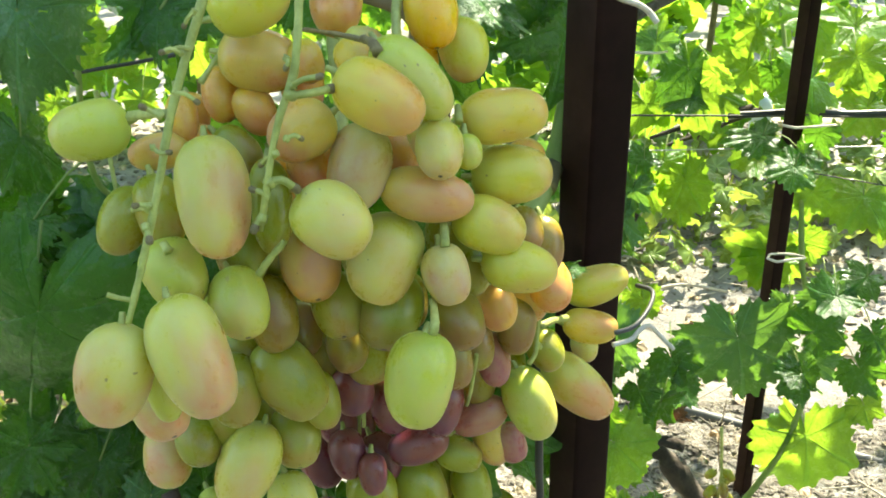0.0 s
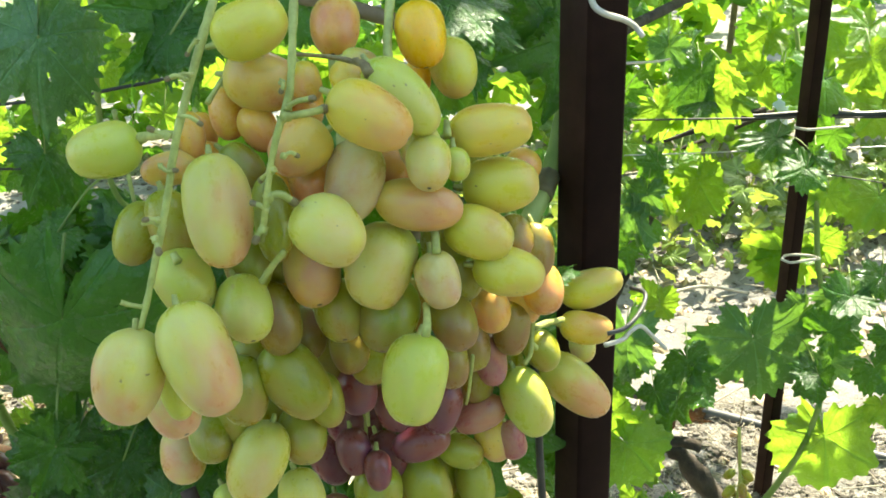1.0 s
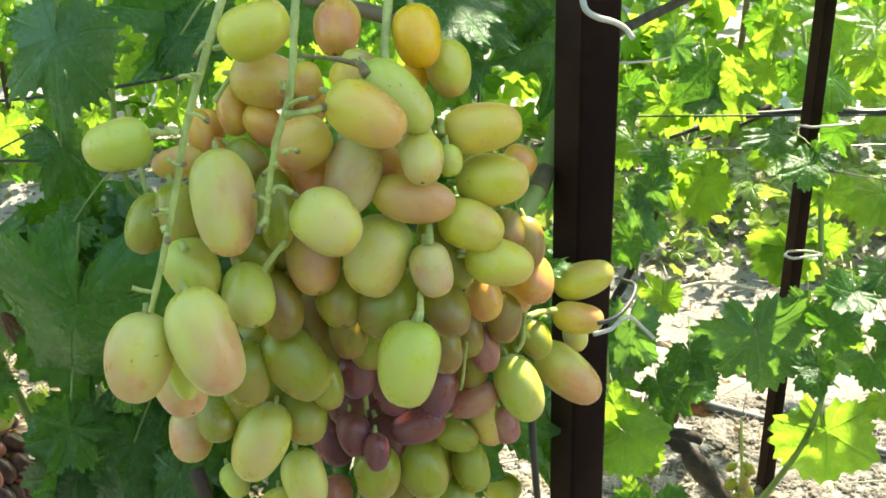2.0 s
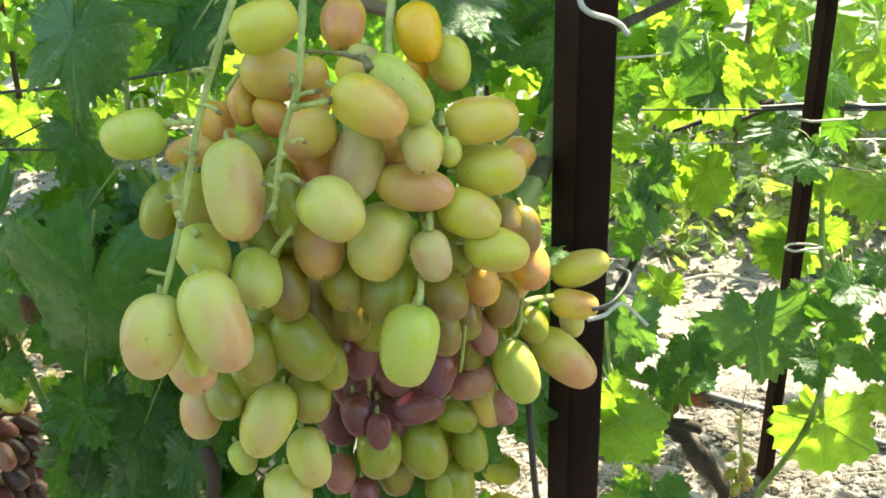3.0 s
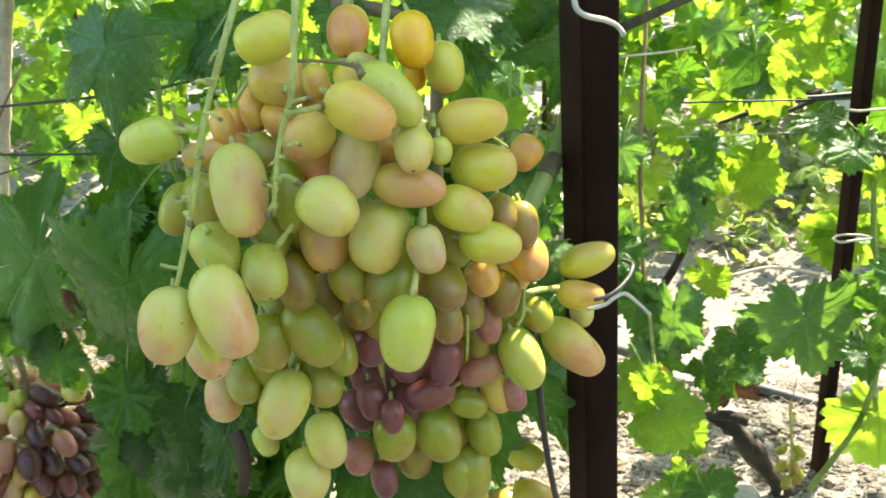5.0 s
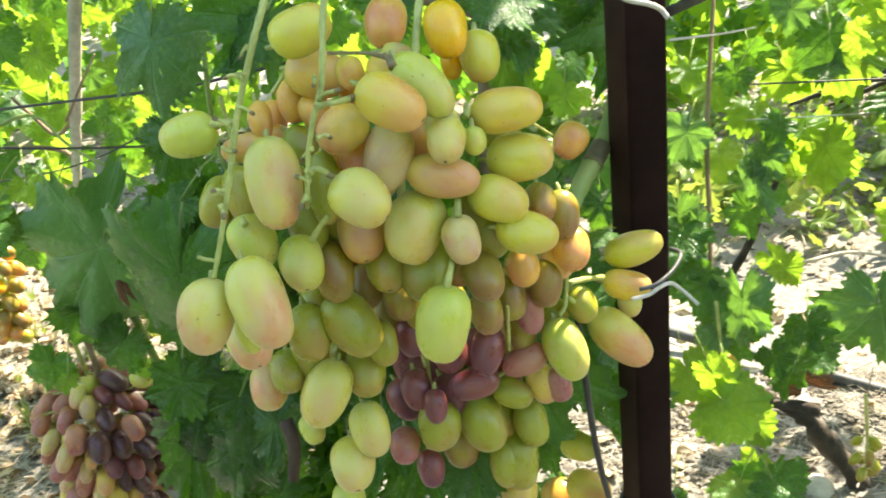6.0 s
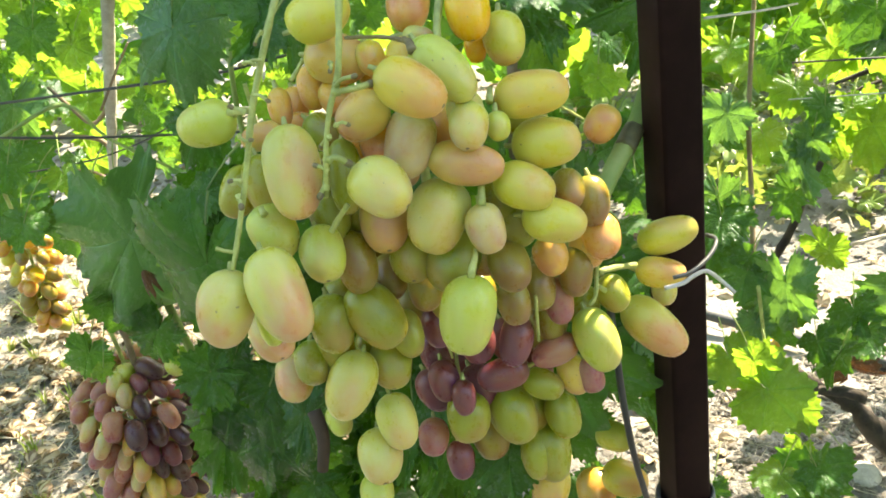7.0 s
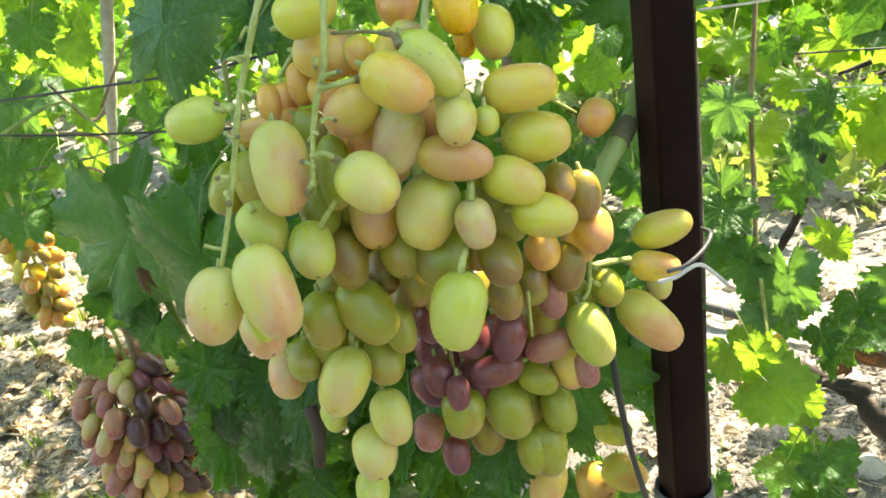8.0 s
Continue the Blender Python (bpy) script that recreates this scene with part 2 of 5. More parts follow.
def tube_data(points, r0, r1, sides=8, steps=4, lumps=0.0, seed=0):
    pts = smooth_path(points, steps) if len(points) > 2 else [Vector(points[0]).lerp(Vector(points[1]), k / 3) for k in range(4)]
    verts, faces, rng = [], [], random.Random(seed)
    side = None
    for i, q in enumerate(pts):
        way = (pts[min(i + 1, len(pts) - 1)] - pts[max(i - 1, 0)]).normalized()
        if side is None:
            side = way.orthogonal().normalized()
        side = (side - way * side.dot(way)).normalized()
        other = way.cross(side)
        r = r0 + (r1 - r0) * i / (len(pts) - 1)
        r *= 1 + rng.uniform(-lumps, lumps)
        for k in range(sides):
            a = 2 * math.pi * k / sides
            w = r * (1 + rng.uniform(-lumps, lumps))
            verts.append(q + (side * math.cos(a) + other * math.sin(a)) * w)
    n = len(pts)
    for i in range(n - 1):
        for k in range(sides):
            faces.append((i * sides + k, i * sides + (k + 1) % sides, (i + 1) * sides + (k + 1) % sides, (i + 1) * sides + k))
    faces.append(tuple(range(sides))[::-1])
    faces.append(tuple((n - 1) * sides + k for k in range(sides)))
    return verts, faces


def tube(name, points, r0, r1, mat, parent=None, label="", **more):
    return piece(name, mesh_of(name, *tube_data(points, r0, r1, **more), mat), parent, label)


def lathe(name, profile, mat, sides=20):
    """A mesh turned round z from (radius, height) pairs."""
    verts, faces = [], []
    for r, z in profile:
        for k in range(sides):
            a = 2 * math.pi * k / sides
            verts.append((r * math.cos(a), r * math.sin(a), z))
    for i in range(len(profile) - 1):
        for k in range(sides):
            faces.append((i * sides + k, i * sides + (k + 1) % sides, (i + 1) * sides + (k + 1) % sides, (i + 1) * sides + k))
    faces.append(tuple(range(sides))[::-1])
    faces.append(tuple((len(profile) - 1) * sides + k for k in range(sides)))
    return mesh_of(name, verts, faces, mat)


# ---- vine leaf shapes ----
LOBES = [(0, 1.0), (24, 0.79), (50, 0.93), (78, 0.73), (106, 0.82), (134, 0.66), (156, 0.58), (173, 0.36), (180, 0.08)]


def leaf_shape(seed, n=112, rings=(0.12, 0.3, 0.5, 0.7, 0.88, 1.0), cup=0.25, teeth=0.065, holes=0, fold=0.0, cut=1.0, wave=1.0):
    """A five-lobed toothed blade. The stalk meets it at the origin, its tip is at y = 1."""
    rng = random.Random(seed)
    tweak = {a: (rng.uniform(0.9, 1.1), rng.uniform(0.9, 1.1)) for a, _ in LOBES}
    for a in (24, 78, 134):
        tweak[a] = tuple(v * rng.uniform(0.82, 1.18) * cut for v in tweak[a])

    def reach(deg):
        s = 0 if deg >= 0 else 1
        d = abs(deg)
        for (a0, r0), (a1, r1) in zip(LOBES, LOBES[1:]):
            if a0 <= d <= a1:
                k = (d - a0) / (a1 - a0)
                k = k * k * (3 - 2 * k)
                w0 = tweak[a0][s] if a0 else 1
                return r0 * w0 + (r1 * tweak[a1][s] - r0 * w0) * k
        return 0.06

    verts, faces, vein = [(0, 0, 0)], [], [1.0]
    phase = [rng.uniform(0, 6.28) for _ in range(4)]
    for j, f in enumerate(rings):
        for i in range(n):
            deg = -180 + 360 * (i + 0.5) / n
            r = reach(deg)
            if j == len(rings) - 1:
                r *= 1 + teeth * (1.0 if i % 4 == 1 else 0.35 if i % 4 == 2 else -0.9) * (0.6 + 0.8 * rng.random())
            r *= f
            a = radians(deg)
            x, y = r * math.sin(a), r * math.cos(a)
            off = min(abs(abs(deg) - v) for v in (0, 50, 106, 152))
            ridge = math.exp(-(off / 9) ** 2)
            # the blade swells between its veins, hangs at the edge and ruffles along the margin
            along, aside = r * math.cos(radians(off)), r * math.sin(radians(off))
            quilt = abs(math.sin((along - 0.75 * aside) * 11)) * min(1.0, off / 10)
            z = -cup * r * r + fold * abs(x) * (0.4 + 0.6 * f) + wave * (0.016 * (1 - ridge) * f + 0.011 * quilt * f)
            z += wave * (0.085 * f * f * math.sin(3 * a + phase[0]) + 0.055 * f ** 3 * math.sin(7 * a + phase[1]) + 0.028 * f ** 4 * math.sin(15 * a + phase[3]) + 0.035 * f * math.sin(5 * y + phase[2]))
            verts.append((x, y, z))
            vein.append(1.0 if off < 360 / n * 0.75 and j < len(rings) - 1 else 0.62 * (1 - quilt) ** 3)
    for i in range(n):
        k = (i + 1) % n
        if i == n - 1:
            continue
        faces.append((0, 1 + k, 1 + i))
        for j in range(len(rings) - 1):
            a, b = 1 + j * n, 1 + (j + 1) * n
            if holes and 1 <= j <= 3 and rng.random() < holes:
                continue
            faces.append((a + i, a + k, b + k, b + i))
    return verts, faces, vein


def leaf_mesh(seed, mat, **more):
    verts, faces, vein = leaf_shape(seed, **more)
    me = mesh_of("vine_leaf", verts, faces, mat)
    me.attributes.new("vein", "FLOAT", "POINT").data.foreach_set("value", vein)
    return me


FINE = (0.08, 0.18, 0.3, 0.42, 0.54, 0.66, 0.78, 0.89, 1.0)
NEAR_BLADES = [leaf_mesh(k, LEAF_DARK, n=148, rings=FINE, cup=c, holes=h, fold=0.14 * k, wave=1.35) for k, c, h in ((1, 0.34, 0.0), (2, 0.22, 0.003), (3, 0.42, 0.0), (4, 0.12, 0.004))]
HANG_BLADES = [leaf_mesh(k + 80, m, n=148, rings=FINE, cup=c, holes=0.003, fold=-f, wave=1.05) for k, m, c, f in ((1, LEAF_DARK, 0.38, 0.16), (2, LEAF_DARK, 0.5, 0.08), (3, LEAF_DUSTY_SHEEN, 0.35, 0.22), (4, LEAF_DUSTY_SHEEN, 0.5, 0.15))]
SMOOTH_BLADES = [leaf_mesh(90, LEAF_DARK, n=148, rings=FINE, cup=0.14, wave=0.4)]
DUSTY_SHEEN_BLADES = [leaf_mesh(k + 50, LEAF_DUSTY_SHEEN, n=148, rings=FINE, cup=c, holes=0.007, fold=0.12 * k, cut=deep, wave=1.35) for k, c, deep in ((1, 0.25, 1.0), (2, 0.4, 0.85))]
FAR_BLADES = [leaf_mesh(k + 20, LEAF_SUNLIT, n=96, rings=(0.2, 0.4, 0.6, 0.8, 1.0), cup=c, teeth=0.06, fold=0.1 * k) for k, c in ((1, 0.3), (2, 0.15), (3, 0.4), (4, 0.05))]
FAR_DARK = [leaf_mesh(k + 30, LEAF_DARK, n=96, rings=(0.2, 0.4, 0.6, 0.8, 1.0), cup=c, holes=0.008, teeth=0.06, fold=0.1 * k, cut=deep) for k, c, deep in ((1, 0.3, 0.95), (2, 0.22, 0.85), (3, 0.4, 1.0), (4, 0.05, 0.9))]


def set_leaf(me, base, tip, normal, parent, label="", wide=1.0):
    base, tip = Vector(base), Vector(tip)
    y = (tip - base).normalized()
    z = Vector(normal)
    z = (z - y * z.dot(y)).normalized()
    x = y.cross(z)
    size = (tip - base).length
    ob = piece("leaf", me, parent, label)
    ob.matrix_basis = Matrix.Translation(base - parent.location) @ Matrix((x, y, z)).transposed().to_4x4() @ Matrix.Diagonal((size * wide, size, size, 1))
    return ob


def under(child, part):
    """Makes a built piece a sub-part of a part, without moving it."""
    child.parent = part
    child.matrix_parent_inverse = part.matrix_basis.inverted()
    return child


def leaf_stalk(base, tip, parent, rng, length=0.06, blade=None):
    """The thin petiole that runs from the blade back up to its cane."""
    base, tip = Vector(base), Vector(tip)
    back = (base - tip).normalized()
    end = base + back * length * 0.5 + Vector((rng.uniform(-0.02, 0.02), length * 0.6, length * 0.35))
    stalk = tube("leaf_stalk", [base, base.lerp(end, 0.5) + Vector((0, 0, 0.006)), end], 0.0008, 0.0011, CANE, parent, sides=5, steps=2)
    if blade:
        under(stalk, blade)


# ---- ground ----
def far_steps(near, inner, outer):
    k = [0.0]
    step = near
    while k[-1] < outer:
        k.append(k[-1] + step)
        if k[-1] > inner:
            step *= 1.5
    return k


def height(x, y):
    d = math.hypot(x, y - 1.5)
    fade = max(0.0, 1 - d / 14)
    ridge = 0.05 * math.exp(-((y - 1.6) / 0.4) ** 2)
    v = Vector((x, y, 0))
    return ridge + fade * (0.05 * noise.noise(v * 1.3) + 0.025 * noise.noise(v * 5) + 0.014 * noise.noise(v * 17))


half = far_steps(0.05, 2.6, 900)
xs = [-v for v in half[:0:-1]] + half
ys = [v + 1.6 for v in xs]
ground_verts = [(x, y, height(x, y)) for y in ys for x in xs]
w = len(xs)
ground_faces = [(j * w + i, j * w + i + 1, (j + 1) * w + i + 1, (j + 1) * w + i) for j in range(len(ys) - 1) for i in range(w - 1)]
ground = piece("ground", mesh_of("ground", ground_verts, ground_faces, SOIL))
tagged(ground, "dry crumbly grey-brown soil of the vineyard", "ground", kind="structure")


def clods(name, count, box, sizes, mat, label, seed):
    """Loose lumps of earth in one mesh."""
    rng = random.Random(seed)
    bm = bmesh.new()
    bmesh.ops.create_icosphere(bm, subdivisions=1, radius=1)
    base = [v.co.copy() for v in bm.verts]
    tri = [tuple(v.index for v in f.verts) for f in bm.faces]
    bm.free()
    verts, faces = [], []
    for _ in range(count):
        x, y = rng.uniform(box[0], box[1]), rng.uniform(box[2], box[3])
        s = sizes[0] + (sizes[1] - sizes[0]) * rng.random() ** 2.5
        turn = Euler((rng.random() * 6, rng.random() * 6, rng.random() * 6)).to_matrix()
        stretch = Vector((rng.uniform(0.7, 1.3), rng.uniform(0.7, 1.3), rng.uniform(0.35, 0.75)))
        k = len(verts)
        at = Vector((x, y, height(x, y) + s * 0.08))
        for b in base:
            verts.append(at + (turn @ (b * rng.uniform(0.6, 1.25))) * s * stretch)
        faces += [tuple(i + k for i in f) for f in tri]
    ob = piece(name, mesh_of(name, verts, faces, mat, smooth=False))
    return tagged(ob, label, "soil", kind="stuff")


clods("soil_clods", 16000, (-0.2, 1.3, 1.05, 1.9), (0.003, 0.011), CLOD, "crumbled clods of dry earth on the ground", 3)
clods("soil_clods", 9000, (-2.4, -0.5, 1.0, 2.2), (0.002, 0.010), CLOD, "crumbled clods of dry earth on the ground", 4)
clods("soil_clods", 4000, (-3.6, -0.6, 2.8, 4.4), (0.004, 0.018), CLOD, "crumbled clods of dry earth on the ground", 6)
clods("soil_clods", 9000, (-0.6, 3.0, 2.45, 4.4), (0.003, 0.016), CLOD, "crumbled clods of dry earth on the ground", 5)


def scatter_blades(name, count, box, size, mat, label, category, seed, flat=0.35, shape=None, zfun=None):
    """Many thin blades or leaves in one mesh."""
    rng = random.Random(seed)
    verts, faces, vein = [], [], []
    sv, sf, sa = shape
    for _ in range(count):
        p = Vector((rng.uniform(box[0], box[1]), rng.uniform(box[2], box[3]), rng.uniform(box[4], box[5])))
        if zfun:
            p.z += zfun(p.x, p.y)
        s = rng.uniform(*size)
        turn = Euler((rng.gauss(0, flat), rng.gauss(0, flat), rng.random() * 6.28)).to_matrix()
        k = len(verts)
        verts += [p + turn @ (Vector(v) * s) for v in sv]
        faces += [tuple(i + k for i in f) for f in sf]
        vein += sa
    me = mesh_of(name, verts, faces, mat)
    me.attributes.new("vein", "FLOAT", "POINT").data.foreach_set("value", vein)
    return tagged(piece(name, me), label, category, kind="stuff")


CRISP = leaf_shape(61, n=20, rings=(0.6, 1.0), cup=0.9)
scatter_blades("leaf_litter", 2200, (-2.4, 2.4, 0.9, 4.5, 0.004, 0.012), (0.012, 0.035), LITTER, "dry curled leaf litter on the soil", "leaf litter", 8, 0.5, CRISP, height)
scatter_blades("leaf_litter", 1700, (-2.4, -0.5, 1.1, 2.8, 0.004, 0.014), (0.014, 0.045), LITTER, "dry curled leaf litter on the soil", "leaf litter", 18, 0.6, CRISP, height)
STEM_BIT = ([(-0.02, 0, 0), (0.02, 0, 0), (0.02, 1, 0.05), (-0.02, 1, 0.05), (0, 0, 0.04), (0, 1, 0.08)], [(0, 1, 2, 3), (1, 4, 5, 2), (4, 0, 3, 5)], [0.0] * 6)
scatter_blades("dry_stalks", 5200, (-0.2, 1.4, 1.05, 1.95, 0.004, 0.012), (0.010, 0.045), STRAW, "chips of straw and broken stalks on the soil", "straw", 19, 0.25, STEM_BIT, height)
scatter_blades("dry_stalks", 5200, (-2.5, -0.5, 1.0, 2.3, 0.004, 0.012), (0.012, 0.060), STRAW, "chips of straw and broken stalks on the soil", "straw", 20, 0.25, STEM_BIT, height)
scatter_blades("dry_stalks", 1300, (-2.4, 2.8, 0.9, 4.5, 0.006, 0.014), (0.03, 0.13), STRAW, "dry straw and broken stalks on the soil", "straw", 9, 0.12, STEM_BIT, height)


def grass_tuft(blades=12, seed=0):
    rng = random.Random(seed)
    v, f = [], []
    for _ in range(blades):
        a, lean, h = rng.random() * 6.28, rng.uniform(0.1, 0.7), rng.uniform(0.5, 1)
        d, s = Vector((math.cos(a), math.sin(a), 0)), Vector((-math.sin(a), math.cos(a), 0)) * 0.035
        k = len(v)
        o = d * rng.uniform(0, 0.15)
        v += [o - s, o + s, o + d * lean * 0.4 * h + Vector((0, 0, 0.6 * h)) - s * 0.7, o + d * lean * 0.4 * h + Vector((0, 0, 0.6 * h)) + s * 0.7, o + d * lean * h + Vector((0, 0, h * 0.9))]
        f += [(k, k + 1, k + 3, k + 2), (k + 2, k + 3, k + 4)]
    return v, f, [0.0] * len(v)


TUFT = grass_tuft(14, 5)
scatter_blades("grass", 260, (-2.6, -0.6, 1.0, 3.0, 0, 0), (0.03, 0.10), GRASS, "thin sparse grass on the soil", "grass", 11, 0.15, TUFT, height)
scatter_blades("grass", 420, (-1.0, 4.0, 2.9, 5.5, 0, 0), (0.04, 0.14), GRASS, "thin sparse grass on the soil", "grass", 12, 0.15, TUFT, height)


# ---- posts, wires and pipes ----
def post(name, x, y, top, side, turn, mat, label):
    """A square steel tube driven into the ground, with rounded corners and a hollow top."""
    ob = tagged(new(name), label, "post", group="trellis posts")
    ob.location = (x, y, 0)
    c, r = side / 2, side * 0.12
    ring = []
    for cx, cy, a0 in ((c - r, c - r, 0), (-c + r, c - r, 90), (-c + r, -c + r, 180), (c - r, -c + r, 270)):
        for k in range(4):
            a = radians(a0 + 30 * k)
            ring.append((cx + r * math.cos(a), cy + r * math.sin(a)))
    levels = [-0.1, 0.3, 0.6, 0.9, 1.2, 1.6, top]
    rng = random.Random(7)
    verts = []
    for z in levels:
        dx, dy = rng.uniform(-0.0008, 0.0008), rng.uniform(-0.0008, 0.0008)
        verts += [(px + dx, py + dy, z) for px, py in ring]
    inner = [(px * 0.86, py * 0.86, top) for px, py in ring] + [(px * 0.86, py * 0.86, top - 0.2) for px, py in ring]
    n = len(ring)
    verts += inner
    faces = [(i * n + k, i * n + (k + 1) % n, (i + 1) * n + (k + 1) % n, (i + 1) * n + k) for i in range(len(levels) + 1) for k in range(n)]
    faces.append(tuple(range((len(levels) + 1) * n, (len(levels) + 2) * n)))
    tube_ob = piece("square_tube", mesh_of("square_tube", verts, faces, mat), ob, "", True)
    tube_ob.rotation_euler = (0, 0, radians(turn))
    # faces turned to local -x take a paler brown paint
    tube_ob.data.materials.append(STEEL_PALER)
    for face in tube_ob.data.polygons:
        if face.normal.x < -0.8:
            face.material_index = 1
    return ob


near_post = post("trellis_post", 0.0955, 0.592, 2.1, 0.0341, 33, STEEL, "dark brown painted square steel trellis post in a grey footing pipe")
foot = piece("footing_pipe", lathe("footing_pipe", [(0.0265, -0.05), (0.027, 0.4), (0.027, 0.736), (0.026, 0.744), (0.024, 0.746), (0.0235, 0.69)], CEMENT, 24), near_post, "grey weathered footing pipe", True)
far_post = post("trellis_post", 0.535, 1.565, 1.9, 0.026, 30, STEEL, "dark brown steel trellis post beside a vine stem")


# ---- grape bunches ----
def berry_mesh(seed, blunt):
    """A unit berry along z: stalk end at +1, tip at -1."""
    rng = random.Random(seed)
    prof = []
    n = 15
    for i in range(n + 1):
        a = math.pi * i / n
        z = math.cos(a)
        r = max(0.0, 1 - abs(z) ** blunt) ** (1 / blunt)
        r *= 1 + 0.05 * math.sin(a * 2 + 0.4)
        if i == 0:
            z -= 0.03
        prof.append((max(r, 0.02), z))
    verts, faces, sides = [], [], 22
    bend = rng.uniform(-0.07, 0.07)
    for r, z in prof:
        for k in range(sides):
            a = 2 * math.pi * k / sides
            w = r * (1 + 0.02 * math.sin(2 * a + seed) + 0.012 * math.sin(3 * a + z * 3))
            verts.append((w * math.cos(a) + bend * z * z, w * math.sin(a), z))
    for i in range(len(prof) - 1):
        for k in range(sides):
            faces.append((i * sides + k, (i + 1) * sides + k, (i + 1) * sides + (k + 1) % sides, i * sides + (k + 1) % sides))
    faces.append(tuple(range(sides)))
    faces.append(tuple((len(prof) - 1) * sides + k for k in range(sides))[::-1])
    return verts, faces


BERRY_SHAPES = [berry_mesh(k, b) for k, b in ((1, 2.15), (2, 2.35), (3, 2.25))]
BERRY_MESH = {}
PEDICEL = mesh_of("pedicel", *tube_data([(0, 0, -0.001), (0.0004, 0.0003, 0.002), (0.001, 0.0, 0.005)], 0.0021, 0.0012, sides=6, steps=2), STALK)
count = 0


def berry_on(parent, x, y, z, length, width, tip, tone):
    """One berry with its stalk end away from its tip."""
    global count
    count += 1
    key = (tone, count % 3)
    if key not in BERRY_MESH:
        BERRY_MESH[key] = mesh_of("berry", *BERRY_SHAPES[key[1]], SKIN[tone])
    up = -Vector(tip).normalized()
    turn = up.to_track_quat("Z", "Y").to_matrix().to_4x4() @ Matrix.Rotation(count * 2.4, 4, "Z")
    ob = piece("berry", BERRY_MESH[key], parent)
    place = Vector((x, y, z)) - parent.location
    ob.matrix_basis = Matrix.Translation(place) @ turn @ Matrix.Diagonal((width / 2, width / 2, length / 2, 1))
    stalk = piece("pedicel", PEDICEL, parent, "", True)
    stalk.matrix_basis = Matrix.Translation(place + up * (length / 2 * 0.97)) @ turn
    under(stalk, ob)
    return ob


bunch = thing("grape_bunch", (-0.02, 0.40, 1.27), "large hanging bunch of pale green and blushing pink grapes", "grapes", "ripening grape bunches")


def berry(x, y, z, length, width, tip, tone):
    return berry_on(bunch, x, y, z, length, width, tip, tone)


def stem(points, r0, r1):
    return tube("stalk", points, r0, r1, STALK, bunch, sides=9, lumps=0.10, seed=len(bunch.children), steps=5)


def dry_stem(points, r0, r1):
    return tube("stalk", points, r0, r1, STALK_TIP, bunch, "dry brown stalk", sides=8, lumps=0.15, seed=len(bunch.children))


STALK_KNOB = mesh_of("stalk_end", *BERRY_SHAPES[0], STALK_TIP)


def spur(a, b, c, r):
    """A short side stalk with a swollen brown end, left where a berry has dropped or holds on."""
    tube("stalk", [a, b, c], r, r * 1.1, STALK, bunch, sides=7, steps=3)
    a, b, c = Vector(a), Vector(b), Vector(c)
    way = (c - b).normalized()
    end = piece("stalk_end", STALK_KNOB, bunch, "brown swollen stalk end", True)
    end.matrix_basis = Matrix.Translation(c - bunch.location) @ way.to_track_quat("Z", "Y").to_matrix().to_4x4() @ Matrix.Diagonal((r * 1.35, r * 1.35, r * 1.9, 1))
    tube("node", [a - way * r * 1.2, a, a + way * r * 1.2], r * 1.5, r * 1.5, STALK, bunch, sides=7, steps=2, lumps=0.2, seed=len(bunch.children))


near_vine = thing("grape_vine", (0.0, 0.72, 0.0), "leafy grape vine with large dark green leaves on the near trellis", "vine", "trained grape vines")
far_vine = thing("grape_vine", (0.47, 1.53, 0.0), "grape vine with sunlit yellow-green leaves and a dark gnarled trunk", "vine", "trained grape vines")
leaf_rng = random.Random(21)


def near_leaf(base, tip, normal, shape, wide=1.0):
    blade = set_leaf((NEAR_BLADES + FAR_BLADES + DUSTY_SHEEN_BLADES + HANG_BLADES + SMOOTH_BLADES)[shape], base, tip, normal, near_vine, "", wide)
    leaf_stalk(base, tip, near_vine, leaf_rng, blade=blade)


def far_leaf(base, tip, normal, shape, wide=1.0):
    blade = set_leaf(((DUSTY_SHEEN_BLADES + SMOOTH_BLADES)[shape - 20] if shape >= 20 else FAR_DARK[shape - 10]) if shape >= 10 else FAR_BLADES[shape], base, tip, normal, far_vine, "", wide)
    leaf_stalk(base, tip, far_vine, leaf_rng, blade=blade)


# --- the hanging bunch ---
berry(-0.1464, 0.3646, 1.1857, 0.0340, 0.0267, (-0.96, -0.21, -0.21), "green")
berry(-0.0896, 0.3453, 1.1628, 0.0525, 0.0319, (0.15, -0.40, -0.90), "pale_blush")
berry(-0.1291, 0.3085, 1.0979, 0.0441, 0.0324, (-0.16, -0.43, -0.89), "pale_blush")
berry(-0.0961, 0.3117, 1.1051, 0.0540, 0.0321, (0.39, -0.35, -0.85), "pale_blush")
berry(-0.0861, 0.3527, 1.1089, 0.0344, 0.0275, (0.38, -0.67, -0.64), "green")
berry(-0.0394, 0.3431, 1.1538, 0.0363, 0.0305, (0.79, -0.18, -0.58), "pale")
berry(-0.0235, 0.3804, 1.1191, 0.0443, 0.0347, (-0.29, -0.43, -0.85), "pale")
berry(-0.0194, 0.3567, 1.2026, 0.0407, 0.0281, (0.87, -0.12, -0.48), "orange_pale")
berry(-0.0077, 0.3810, 1.2048, 0.0448, 0.0257, (0.70, -0.23, -0.67), "green")
berry(-0.0007, 0.3875, 1.1772, 0.0270, 0.0216, (0.29, -0.68, -0.67), "pale_blush")
berry(0.0041, 0.3735, 1.1748, 0.0271, 0.0217, (0.07, -0.72, -0.69), "pale")
berry(0.0159, 0.3900, 1.1683, 0.0168, 0.0143, (0.19, -0.40, -0.90), "green")
